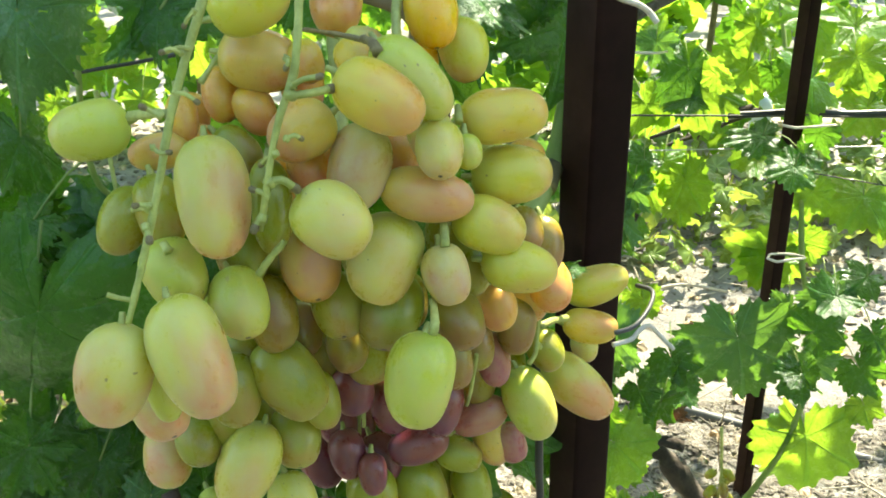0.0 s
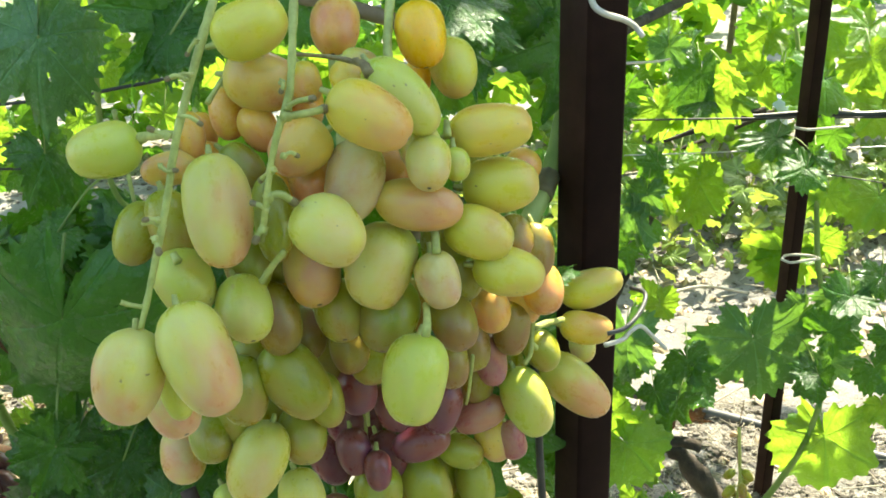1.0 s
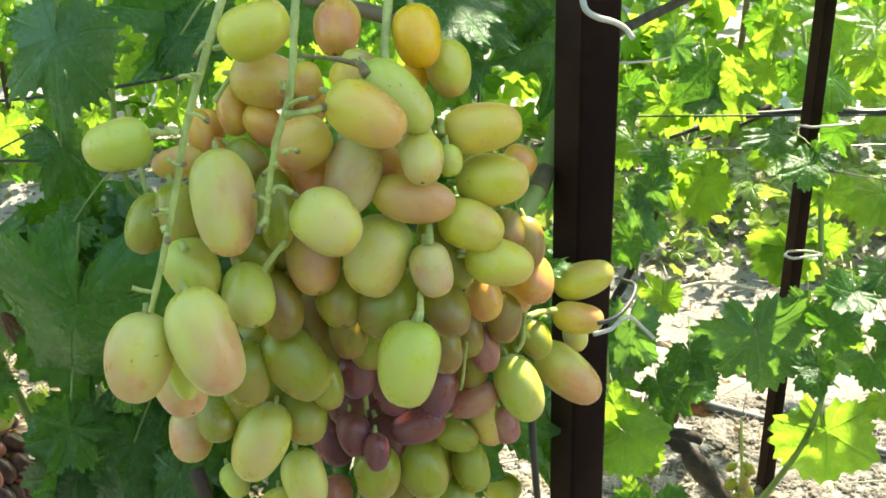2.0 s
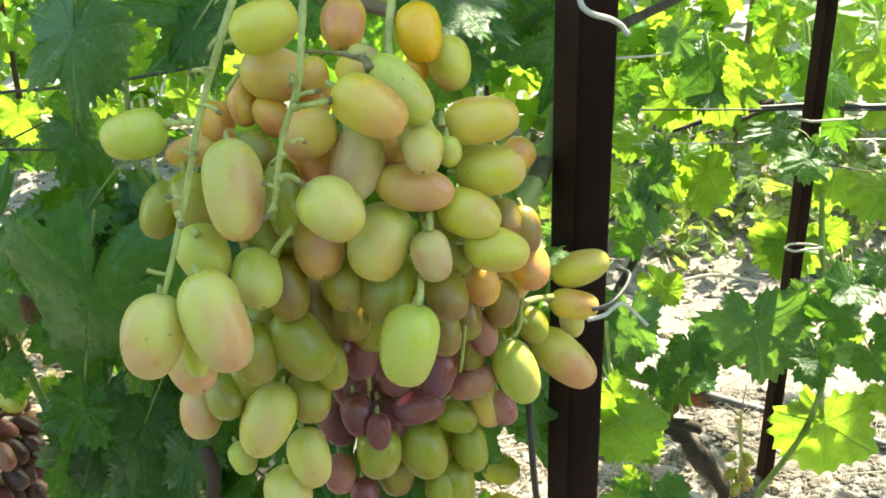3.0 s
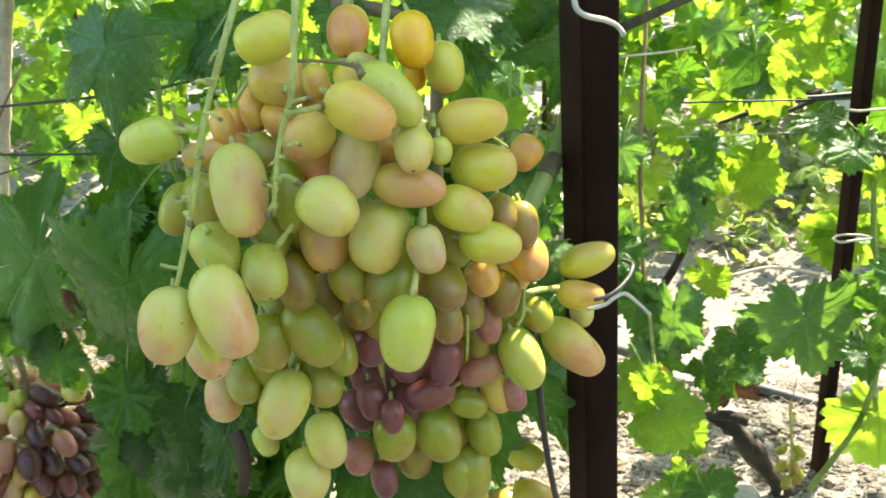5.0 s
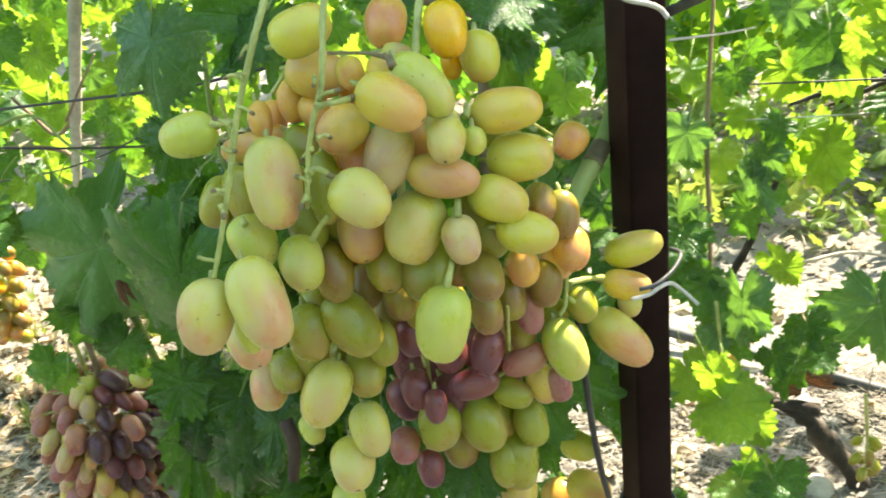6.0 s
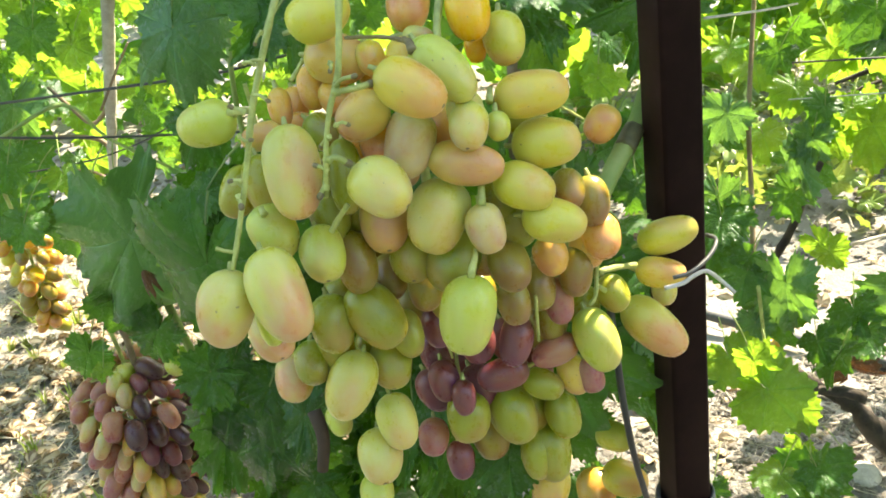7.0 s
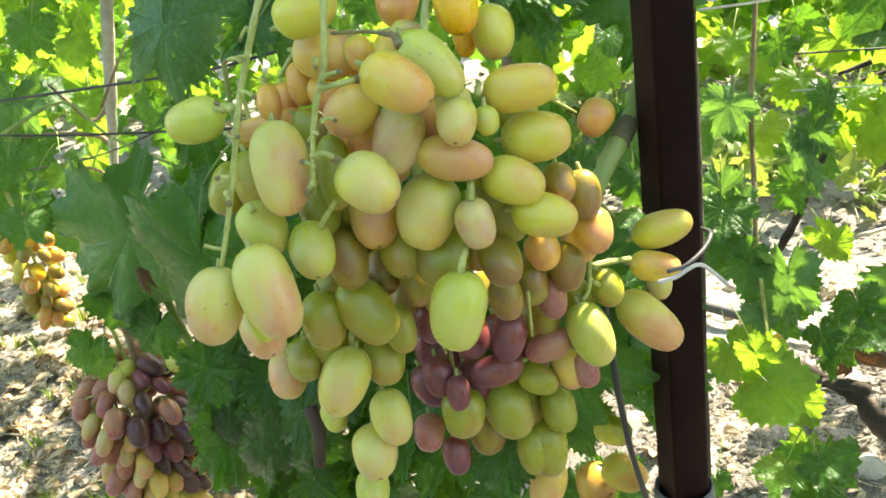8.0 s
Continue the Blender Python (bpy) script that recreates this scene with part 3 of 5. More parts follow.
berry(0.0319, 0.4094, 1.1798, 0.0419, 0.0267, (0.98, 0.16, 0.10), "orange_pale")
berry(0.0363, 0.4152, 1.1485, 0.0401, 0.0296, (0.99, 0.13, 0.03), "yellow")
berry(-0.0024, 0.3805, 1.1508, 0.0436, 0.0249, (0.98, 0.03, -0.19), "blush")
berry(-0.0325, 0.3787, 1.1644, 0.0402, 0.0284, (-0.24, -0.44, -0.87), "lilac")
berry(0.0258, 0.3942, 1.1304, 0.0361, 0.0271, (0.93, -0.06, -0.37), "yellow")
berry(0.0403, 0.3968, 1.1075, 0.0381, 0.0263, (0.98, 0.01, -0.22), "yellow")
berry(0.0062, 0.3736, 1.1140, 0.0291, 0.0228, (0.27, -0.38, -0.88), "lilac")
berry(0.0588, 0.4483, 1.0719, 0.0310, 0.0248, (0.20, -0.72, -0.67), "orange")
berry(0.0934, 0.5289, 1.0326, 0.0441, 0.0266, (0.94, 0.23, 0.25), "yellow")
berry(0.0891, 0.5103, 1.0122, 0.0354, 0.0222, (0.99, 0.04, -0.16), "orange_pale")
berry(0.0827, 0.5104, 0.9675, 0.0558, 0.0330, (0.75, -0.21, -0.63), "yellow_blush")
berry(0.0500, 0.4555, 0.9900, 0.0460, 0.0304, (0.39, -0.35, -0.85), "green")
berry(-0.0064, 0.3562, 1.0679, 0.0461, 0.0326, (-0.12, -0.43, -0.89), "green")
berry(0.0280, 0.4466, 1.0252, 0.0317, 0.0204, (0.15, -0.40, -0.90), "pink")
berry(0.0299, 0.4273, 1.0687, 0.0256, 0.0221, (0.36, -0.36, -0.86), "orange")
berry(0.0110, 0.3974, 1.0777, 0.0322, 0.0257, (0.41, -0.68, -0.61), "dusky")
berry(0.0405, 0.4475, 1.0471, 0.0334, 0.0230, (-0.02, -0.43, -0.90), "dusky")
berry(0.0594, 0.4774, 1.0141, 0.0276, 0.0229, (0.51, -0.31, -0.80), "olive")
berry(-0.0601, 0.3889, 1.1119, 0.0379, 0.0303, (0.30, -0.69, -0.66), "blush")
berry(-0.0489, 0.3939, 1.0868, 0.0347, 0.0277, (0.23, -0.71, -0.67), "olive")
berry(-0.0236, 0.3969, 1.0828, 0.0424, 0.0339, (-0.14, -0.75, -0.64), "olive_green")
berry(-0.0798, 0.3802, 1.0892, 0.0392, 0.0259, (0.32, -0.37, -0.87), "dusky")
berry(-0.1139, 0.3530, 1.1231, 0.0348, 0.0286, (0.51, -0.31, -0.80), "green")
berry(-0.1413, 0.3727, 1.1402, 0.0332, 0.0242, (-0.36, -0.43, -0.83), "olive")
berry(-0.1218, 0.3672, 1.1474, 0.0344, 0.0225, (0.27, -0.38, -0.88), "olive")
berry(-0.1278, 0.3909, 1.1676, 0.0283, 0.0180, (-0.98, -0.18, -0.13), "blush")
berry(-0.1176, 0.4000, 1.1818, 0.0245, 0.0148, (0.19, -0.40, -0.90), "orange")
berry(-0.0792, 0.3946, 1.2352, 0.0369, 0.0279, (0.89, 0.27, 0.36), "yellow")
berry(-0.0825, 0.4158, 1.2047, 0.0387, 0.0316, (0.98, 0.01, -0.22), "blush")
berry(-0.0859, 0.4119, 1.1816, 0.0261, 0.0202, (0.51, -0.31, -0.80), "orange")
berry(-0.1048, 0.4211, 1.1867, 0.0278, 0.0179, (0.19, -0.40, -0.90), "orange")
berry(-0.0597, 0.4112, 1.2048, 0.0210, 0.0178, (0.36, -0.36, -0.86), "orange_pale")
berry(-0.0570, 0.3771, 1.1822, 0.0318, 0.0269, (-0.85, -0.30, -0.43), "blush")
berry(-0.0570, 0.3963, 1.1597, 0.0305, 0.0244, (0.23, -0.69, -0.68), "orange")
berry(-0.0548, 0.4751, 1.2200, 0.0357, 0.0286, (0.05, -0.70, -0.71), "orange")
berry(-0.0339, 0.3963, 1.2095, 0.0223, 0.0178, (0.60, -0.58, -0.54), "orange_pale")
berry(-0.0339, 0.4246, 1.2121, 0.0187, 0.0129, (0.98, 0.03, -0.19), "pale")
berry(-0.0017, 0.4210, 1.2254, 0.0340, 0.0252, (0.19, -0.40, -0.90), "amber")
berry(0.0127, 0.4389, 1.2042, 0.0322, 0.0250, (0.22, -0.39, -0.89), "yellow")
berry(-0.0065, 0.4448, 1.1984, 0.0187, 0.0134, (0.19, -0.40, -0.90), "amber")
berry(0.0466, 0.5688, 1.1036, 0.0295, 0.0254, (-0.48, -0.54, -0.69), "orange")
berry(0.0435, 0.4320, 1.1117, 0.0262, 0.0210, (0.25, -0.69, -0.67), "dusky")
berry(0.0548, 0.4472, 1.0970, 0.0320, 0.0216, (0.16, -0.41, -0.90), "dusky")
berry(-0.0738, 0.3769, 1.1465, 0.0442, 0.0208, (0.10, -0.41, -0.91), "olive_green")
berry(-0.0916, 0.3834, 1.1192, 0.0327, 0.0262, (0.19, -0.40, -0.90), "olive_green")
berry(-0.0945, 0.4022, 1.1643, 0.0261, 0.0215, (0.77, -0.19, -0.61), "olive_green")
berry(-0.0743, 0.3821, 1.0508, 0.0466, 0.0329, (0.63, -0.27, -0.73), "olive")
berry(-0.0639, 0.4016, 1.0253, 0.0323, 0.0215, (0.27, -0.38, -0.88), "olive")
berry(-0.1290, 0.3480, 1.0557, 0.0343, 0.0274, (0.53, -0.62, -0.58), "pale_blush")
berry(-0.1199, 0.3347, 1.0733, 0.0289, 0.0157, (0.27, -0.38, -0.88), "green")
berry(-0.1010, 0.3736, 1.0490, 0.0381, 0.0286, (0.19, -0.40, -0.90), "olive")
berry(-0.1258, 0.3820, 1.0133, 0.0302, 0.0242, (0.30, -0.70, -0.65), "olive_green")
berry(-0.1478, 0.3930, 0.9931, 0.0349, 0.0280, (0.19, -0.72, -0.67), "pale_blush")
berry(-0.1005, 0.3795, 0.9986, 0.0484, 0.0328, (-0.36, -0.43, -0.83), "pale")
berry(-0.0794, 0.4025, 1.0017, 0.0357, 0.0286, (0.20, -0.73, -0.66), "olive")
berry(-0.0849, 0.4061, 0.9504, 0.0405, 0.0282, (0.27, -0.38, -0.88), "pale")
berry(-0.1004, 0.4009, 0.9233, 0.0406, 0.0325, (0.28, -0.71, -0.64), "pale")
berry(-0.1340, 0.4153, 0.9412, 0.0235, 0.0188, (0.53, -0.63, -0.56), "green")
berry(-0.0759, 0.4446, 0.9075, 0.0289, 0.0231, (0.13, -0.75, -0.65), "pink")
berry(-0.0482, 0.4072, 1.0550, 0.0276, 0.0226, (0.19, -0.40, -0.90), "dusky")
berry(-0.0504, 0.4277, 1.0156, 0.0300, 0.0247, (0.19, -0.40, -0.90), "wine")
berry(-0.0585, 0.4409, 0.9616, 0.0309, 0.0230, (0.22, -0.39, -0.89), "wine")
berry(-0.0425, 0.4314, 0.9546, 0.0258, 0.0180, (0.10, -0.41, -0.91), "wine")
berry(-0.0460, 0.4452, 0.9271, 0.0374, 0.0317, (0.05, -0.42, -0.91), "olive")
berry(-0.0615, 0.4562, 0.8778, 0.0307, 0.0221, (0.19, -0.40, -0.90), "wine")
berry(-0.0182, 0.4653, 0.9166, 0.0460, 0.0351, (0.39, -0.35, -0.85), "olive")
berry(-0.0164, 0.4472, 0.9646, 0.0380, 0.0238, (-0.94, -0.23, -0.25), "wine")
berry(-0.0004, 0.4323, 1.0022, 0.0355, 0.0234, (-0.16, -0.43, -0.89), "wine")
berry(0.0207, 0.4539, 0.9813, 0.0346, 0.0220, (-0.89, -0.28, -0.37), "pink")
berry(0.0067, 0.4120, 1.0433, 0.0284, 0.0220, (0.19, -0.40, -0.90), "dusky")
berry(0.0067, 0.4670, 0.9435, 0.0304, 0.0230, (0.94, -0.05, -0.34), "olive")
berry(0.0274, 0.4774, 0.9462, 0.0315, 0.0240, (0.36, -0.36, -0.86), "blush")
berry(0.0391, 0.4763, 0.9463, 0.0264, 0.0206, (0.36, -0.36, -0.86), "pink")
berry(0.0141, 0.4882, 0.9013, 0.0372, 0.0277, (0.27, -0.38, -0.88), "olive")
berry(-0.0082, 0.4826, 0.8654, 0.0396, 0.0264, (0.10, -0.41, -0.91), "olive")
berry(0.0298, 0.6285, 0.7724, 0.0365, 0.0292, (0.91, -0.42, 0.02), "yellow")
berry(0.0355, 0.6398, 0.7118, 0.0463, 0.0353, (0.89, 0.09, -0.44), "orange_pale")
berry(0.0044, 0.6509, 0.6837, 0.0499, 0.0399, (0.21, -0.74, -0.64), "orange")
berry(-0.1123, 0.4065, 0.8818, 0.0322, 0.0257, (0.20, -0.74, -0.64), "green")
berry(0.0020, 0.4886, 0.8647, 0.0484, 0.0308, (0.13, -0.42, -0.90), "olive")
berry(-0.0043, 0.4982, 0.8190, 0.0458, 0.0303, (-0.17, -0.50, -0.85), "blush")
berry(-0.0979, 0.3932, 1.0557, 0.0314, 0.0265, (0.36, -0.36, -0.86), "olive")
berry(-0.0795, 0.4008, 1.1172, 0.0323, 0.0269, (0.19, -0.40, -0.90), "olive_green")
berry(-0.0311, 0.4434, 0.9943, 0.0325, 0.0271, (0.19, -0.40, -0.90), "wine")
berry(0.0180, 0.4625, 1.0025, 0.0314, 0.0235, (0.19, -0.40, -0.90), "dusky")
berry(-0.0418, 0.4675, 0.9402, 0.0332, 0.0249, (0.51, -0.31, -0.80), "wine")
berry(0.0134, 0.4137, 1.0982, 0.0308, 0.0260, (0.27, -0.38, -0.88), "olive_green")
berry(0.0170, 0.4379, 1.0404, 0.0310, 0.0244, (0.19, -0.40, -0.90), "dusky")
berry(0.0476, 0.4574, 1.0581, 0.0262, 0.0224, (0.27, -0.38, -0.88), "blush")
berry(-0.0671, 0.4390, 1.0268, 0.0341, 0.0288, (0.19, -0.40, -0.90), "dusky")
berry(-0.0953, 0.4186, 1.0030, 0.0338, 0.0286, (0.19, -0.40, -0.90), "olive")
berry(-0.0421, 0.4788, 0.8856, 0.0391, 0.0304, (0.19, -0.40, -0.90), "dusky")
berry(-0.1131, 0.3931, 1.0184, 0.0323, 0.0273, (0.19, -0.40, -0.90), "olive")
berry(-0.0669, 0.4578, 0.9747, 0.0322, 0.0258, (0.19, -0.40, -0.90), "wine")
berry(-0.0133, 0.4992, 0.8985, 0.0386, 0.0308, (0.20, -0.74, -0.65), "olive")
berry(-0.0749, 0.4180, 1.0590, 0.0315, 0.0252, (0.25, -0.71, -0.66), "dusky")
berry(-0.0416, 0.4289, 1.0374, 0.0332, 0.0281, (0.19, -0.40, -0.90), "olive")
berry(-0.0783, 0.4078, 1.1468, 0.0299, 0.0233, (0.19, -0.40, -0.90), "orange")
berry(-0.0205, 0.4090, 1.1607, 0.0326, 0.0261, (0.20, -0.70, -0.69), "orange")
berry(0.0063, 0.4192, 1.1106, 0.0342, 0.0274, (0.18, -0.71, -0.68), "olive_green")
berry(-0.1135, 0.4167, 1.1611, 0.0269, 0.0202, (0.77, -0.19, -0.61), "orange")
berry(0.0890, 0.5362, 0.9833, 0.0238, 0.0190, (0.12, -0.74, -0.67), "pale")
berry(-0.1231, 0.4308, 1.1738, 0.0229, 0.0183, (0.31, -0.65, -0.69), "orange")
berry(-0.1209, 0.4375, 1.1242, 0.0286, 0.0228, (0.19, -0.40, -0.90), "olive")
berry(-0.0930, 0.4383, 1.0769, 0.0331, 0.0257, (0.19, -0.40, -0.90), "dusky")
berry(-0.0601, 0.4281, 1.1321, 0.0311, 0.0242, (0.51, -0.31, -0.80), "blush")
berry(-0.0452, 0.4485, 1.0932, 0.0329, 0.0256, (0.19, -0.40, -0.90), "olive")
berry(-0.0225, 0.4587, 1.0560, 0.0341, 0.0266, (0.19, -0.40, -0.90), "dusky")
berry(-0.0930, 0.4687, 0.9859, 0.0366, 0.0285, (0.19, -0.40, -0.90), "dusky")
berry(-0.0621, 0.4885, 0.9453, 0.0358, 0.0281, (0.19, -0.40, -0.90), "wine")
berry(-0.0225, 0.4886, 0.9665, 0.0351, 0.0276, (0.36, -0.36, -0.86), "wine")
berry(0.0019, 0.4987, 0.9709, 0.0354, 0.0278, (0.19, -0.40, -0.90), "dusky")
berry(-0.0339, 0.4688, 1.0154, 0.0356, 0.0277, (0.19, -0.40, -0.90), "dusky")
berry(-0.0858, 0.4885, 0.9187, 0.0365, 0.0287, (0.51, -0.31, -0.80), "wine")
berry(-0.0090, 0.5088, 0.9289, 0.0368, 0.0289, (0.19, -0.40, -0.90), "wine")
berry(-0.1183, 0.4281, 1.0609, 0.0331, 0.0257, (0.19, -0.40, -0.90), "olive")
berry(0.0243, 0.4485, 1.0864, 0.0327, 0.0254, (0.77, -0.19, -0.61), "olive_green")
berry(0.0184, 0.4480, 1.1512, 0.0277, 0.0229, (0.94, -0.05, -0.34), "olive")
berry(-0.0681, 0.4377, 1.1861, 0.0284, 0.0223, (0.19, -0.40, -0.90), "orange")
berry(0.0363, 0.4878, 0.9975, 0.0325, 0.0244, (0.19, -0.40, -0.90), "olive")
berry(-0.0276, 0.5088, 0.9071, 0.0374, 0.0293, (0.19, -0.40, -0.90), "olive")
# --- stalks of the bunch ---
stem([(-0.079, 0.360, 1.264), (-0.081, 0.352, 1.255), (-0.086, 0.345, 1.240), (-0.094, 0.338, 1.217), (-0.100, 0.333, 1.198), (-0.105, 0.327, 1.176), (-0.111, 0.322, 1.154), (-0.116, 0.318, 1.137), (-0.121, 0.313, 1.120)], 0.0020, 0.0015)
stem([(-0.047, 0.360, 1.264), (-0.047, 0.352, 1.252), (-0.048, 0.345, 1.234), (-0.050, 0.340, 1.217), (-0.056, 0.336, 1.201), (-0.061, 0.334, 1.183), (-0.065, 0.334, 1.165), (-0.069, 0.338, 1.151)], 0.0020, 0.0013)
stem([(-0.100, 0.335, 1.202), (-0.110, 0.342, 1.200), (-0.123, 0.352, 1.196)], 0.0019, 0.0022)
stem([(-0.107, 0.325, 1.163), (-0.112, 0.325, 1.166), (-0.118, 0.328, 1.164)], 0.0014, 0.0012)
stem([(-0.089, 0.338, 1.227), (-0.093, 0.335, 1.228), (-0.098, 0.335, 1.226)], 0.0011, 0.0007)
stem([(-0.119, 0.316, 1.129), (-0.124, 0.314, 1.131), (-0.128, 0.313, 1.133)], 0.0010, 0.0012)
dry_stem([(-0.051, 0.360, 1.230), (-0.041, 0.385, 1.223), (-0.027, 0.385, 1.220)], 0.0010, 0.0013)
dry_stem([(-0.029, 0.385, 1.221), (-0.024, 0.380, 1.220), (-0.021, 0.374, 1.217)], 0.0016, 0.0026)
stem([(-0.016, 0.430, 1.249), (-0.017, 0.420, 1.233), (-0.017, 0.410, 1.222), (-0.015, 0.400, 1.215)], 0.0026, 0.0020)
stem([(-0.061, 0.345, 1.143), (-0.068, 0.345, 1.135), (-0.074, 0.345, 1.127)], 0.0015, 0.0017)
stem([(-0.114, 0.345, 1.142), (-0.111, 0.342, 1.139)], 0.0016, 0.0022)
stem([(0.011, 0.400, 1.187), (0.012, 0.392, 1.182)], 0.0016, 0.0022)
stem([(0.000, 0.370, 1.102), (0.002, 0.352, 1.101), (0.001, 0.350, 1.096)], 0.0018, 0.0022)
stem([(0.005, 0.380, 1.139), (0.006, 0.372, 1.129)], 0.0018, 0.0022)
stem([(0.055, 0.450, 1.062), (0.053, 0.455, 1.043), (0.052, 0.450, 1.028), (0.048, 0.447, 1.022)], 0.0018, 0.0014)
stem([(0.055, 0.455, 1.043), (0.062, 0.475, 1.035), (0.073, 0.500, 1.024)], 0.0020, 0.0020)
stem([(0.053, 0.460, 1.029), (0.059, 0.480, 1.010), (0.064, 0.495, 0.994)], 0.0018, 0.0018)
stem([(0.019, 0.420, 1.044), (0.016, 0.430, 1.017), (0.013, 0.440, 0.998)], 0.0012, 0.0010)
stem([(-0.044, 0.420, 1.008), (-0.046, 0.430, 0.989)], 0.0014, 0.0012)
stem([(-0.107, 0.400, 1.198), (-0.101, 0.410, 1.207), (-0.092, 0.420, 1.216)], 0.0014, 0.0012)
spur((-0.092, 0.335, 1.226), (-0.095, 0.333, 1.228), (-0.098, 0.332, 1.227), 0.0009)
spur((-0.095, 0.332, 1.211), (-0.091, 0.331, 1.211), (-0.087, 0.331, 1.208), 0.0009)
spur((-0.102, 0.330, 1.203), (-0.105, 0.331, 1.204), (-0.108, 0.330, 1.206), 0.0011)
spur((-0.105, 0.326, 1.191), (-0.102, 0.325, 1.189), (-0.099, 0.326, 1.189), 0.0009)
spur((-0.109, 0.322, 1.168), (-0.112, 0.321, 1.169), (-0.113, 0.320, 1.169), 0.0010)
spur((-0.110, 0.319, 1.160), (-0.109, 0.318, 1.158), (-0.108, 0.316, 1.156), 0.0012)
spur((-0.050, 0.336, 1.213), (-0.045, 0.334, 1.216), (-0.039, 0.334, 1.217), 0.0011)
spur((-0.051, 0.336, 1.209), (-0.044, 0.340, 1.209), (-0.038, 0.350, 1.208), 0.0016)
spur((-0.059, 0.334, 1.186), (-0.063, 0.336, 1.183), (-0.066, 0.338, 1.180), 0.0010)
spur((-0.062, 0.334, 1.174), (-0.057, 0.334, 1.175), (-0.053, 0.338, 1.170), 0.0016)
spur((-0.064, 0.334, 1.168), (-0.066, 0.333, 1.170), (-0.069, 0.333, 1.171), 0.0011)
spur((-0.067, 0.335, 1.158), (-0.069, 0.334, 1.156), (-0.070, 0.333, 1.154), 0.0014)
spur((-0.052, 0.338, 1.223), (-0.051, 0.336, 1.222), (-0.052, 0.336, 1.220), 0.0009)
spur((-0.086, 0.338, 1.241), (-0.088, 0.337, 1.239), (-0.090, 0.337, 1.236), 0.0008)
spur((-0.054, 0.335, 1.192), (-0.051, 0.336, 1.193), (-0.049, 0.338, 1.191), 0.0009)
stem([(0.027, 0.480, 1.152), (0.029, 0.520, 1.133), (0.035, 0.555, 1.113)], 0.0012, 0.0010)
stem([(-0.071, 0.540, 1.243), (-0.066, 0.520, 1.202), (-0.055, 0.470, 1.162), (-0.052, 0.450, 1.112), (-0.052, 0.450, 1.051), (-0.055, 0.460, 0.978), (-0.060, 0.470, 0.897)], 0.0040, 0.0025)
# --- leaves of the near vine ---
near_leaf((-0.255, 0.484, 1.032), (-0.292, 0.500, 0.938), (0.35, -0.62, 0.68), 10, 0.89)
near_leaf((-0.281, 0.549, 1.067), (-0.303, 0.530, 1.056), (0.10, -0.45, 0.88), 0, 1.02)
near_leaf((-0.470, 0.675, 0.962), (-0.586, 0.700, 0.828), (0.50, -0.75, 0.43), 8, 0.54)
near_leaf((-0.302, 0.593, 1.111), (-0.286, 0.580, 1.069), (0.50, -0.70, 0.50), 11, 0.62)
near_leaf((-0.233, 0.489, 1.215), (-0.237, 0.470, 1.162), (0.30, -0.55, 0.78), 13, 0.74)
near_leaf((-0.144, 0.463, 1.220), (-0.168, 0.450, 1.200), (0.05, -0.50, 0.86), 0, 0.90)
near_leaf((-0.276, 0.593, 0.967), (-0.293, 0.580, 0.901), (0.35, -0.80, 0.40), 3, 0.66)
near_leaf((-0.305, 0.556, 0.892), (-0.331, 0.550, 0.840), (0.30, -0.85, 0.40), 1, 0.78)
near_leaf((-0.344, 0.589, 0.818), (-0.363, 0.570, 0.750), (0.45, -0.70, 0.50), 11, 0.84)
near_leaf((-0.275, 0.549, 0.849), (-0.278, 0.530, 0.785), (0.20, -0.80, 0.50), 10, 0.66)
near_leaf((-0.211, 0.499, 0.878), (-0.219, 0.480, 0.830), (0.50, -0.75, 0.40), 8, 0.42)
near_leaf((-0.369, 0.600, 0.769), (-0.401, 0.600, 0.667), (0.50, -0.80, 0.30), 1, 0.42)
near_leaf((-0.282, 0.553, 0.813), (-0.308, 0.540, 0.734), (0.15, -0.80, 0.50), 0, 0.62)
near_leaf((-0.287, 0.493, 0.923), (-0.303, 0.480, 0.886), (0.40, -0.70, 0.60), 1, 0.84)
near_leaf((-0.264, 0.539, 0.877), (-0.272, 0.520, 0.854), (0.30, -0.75, 0.50), 2, 0.96)
near_leaf((-0.490, 0.696, 0.833), (-0.516, 0.690, 0.789), (0.30, -0.80, 0.40), 2, 0.84)
near_leaf((-0.671, 0.776, 0.743), (-0.692, 0.770, 0.700), (0.40, -0.80, 0.30), 0, 0.90)
near_leaf((-0.541, 0.740, 0.856), (-0.581, 0.740, 0.795), (0.30, -0.75, 0.50), 3, 0.84)
near_leaf((-0.289, 0.613, 0.698), (-0.258, 0.600, 0.685), (0.20, -0.70, 0.60), 1, 0.96)
near_leaf((-0.237, 0.646, 0.675), (-0.203, 0.620, 0.673), (0.10, -0.70, 0.70), 0, 1.08)
near_leaf((-0.073, 0.593, 0.752), (-0.067, 0.580, 0.722), (0.10, -0.85, 0.50), 9, 0.72)
near_leaf((-0.145, 0.490, 1.225), (-0.162, 0.443, 1.202), (0.81, -0.47, 0.34), 1, 0.90)
near_leaf((-0.127, 0.533, 0.856), (-0.133, 0.492, 0.810), (-0.00, -0.74, 0.67), 1, 0.60)
near_leaf((-0.102, 0.549, 0.823), (-0.119, 0.505, 0.781), (0.53, -0.69, 0.49), 3, 0.70)
near_leaf((-0.035, 0.496, 0.857), (-0.030, 0.468, 0.829), (0.05, -0.70, 0.71), 2)
near_leaf((0.078, 0.658, 1.174), (0.069, 0.610, 1.129), (0.64, -0.57, 0.51), 1)
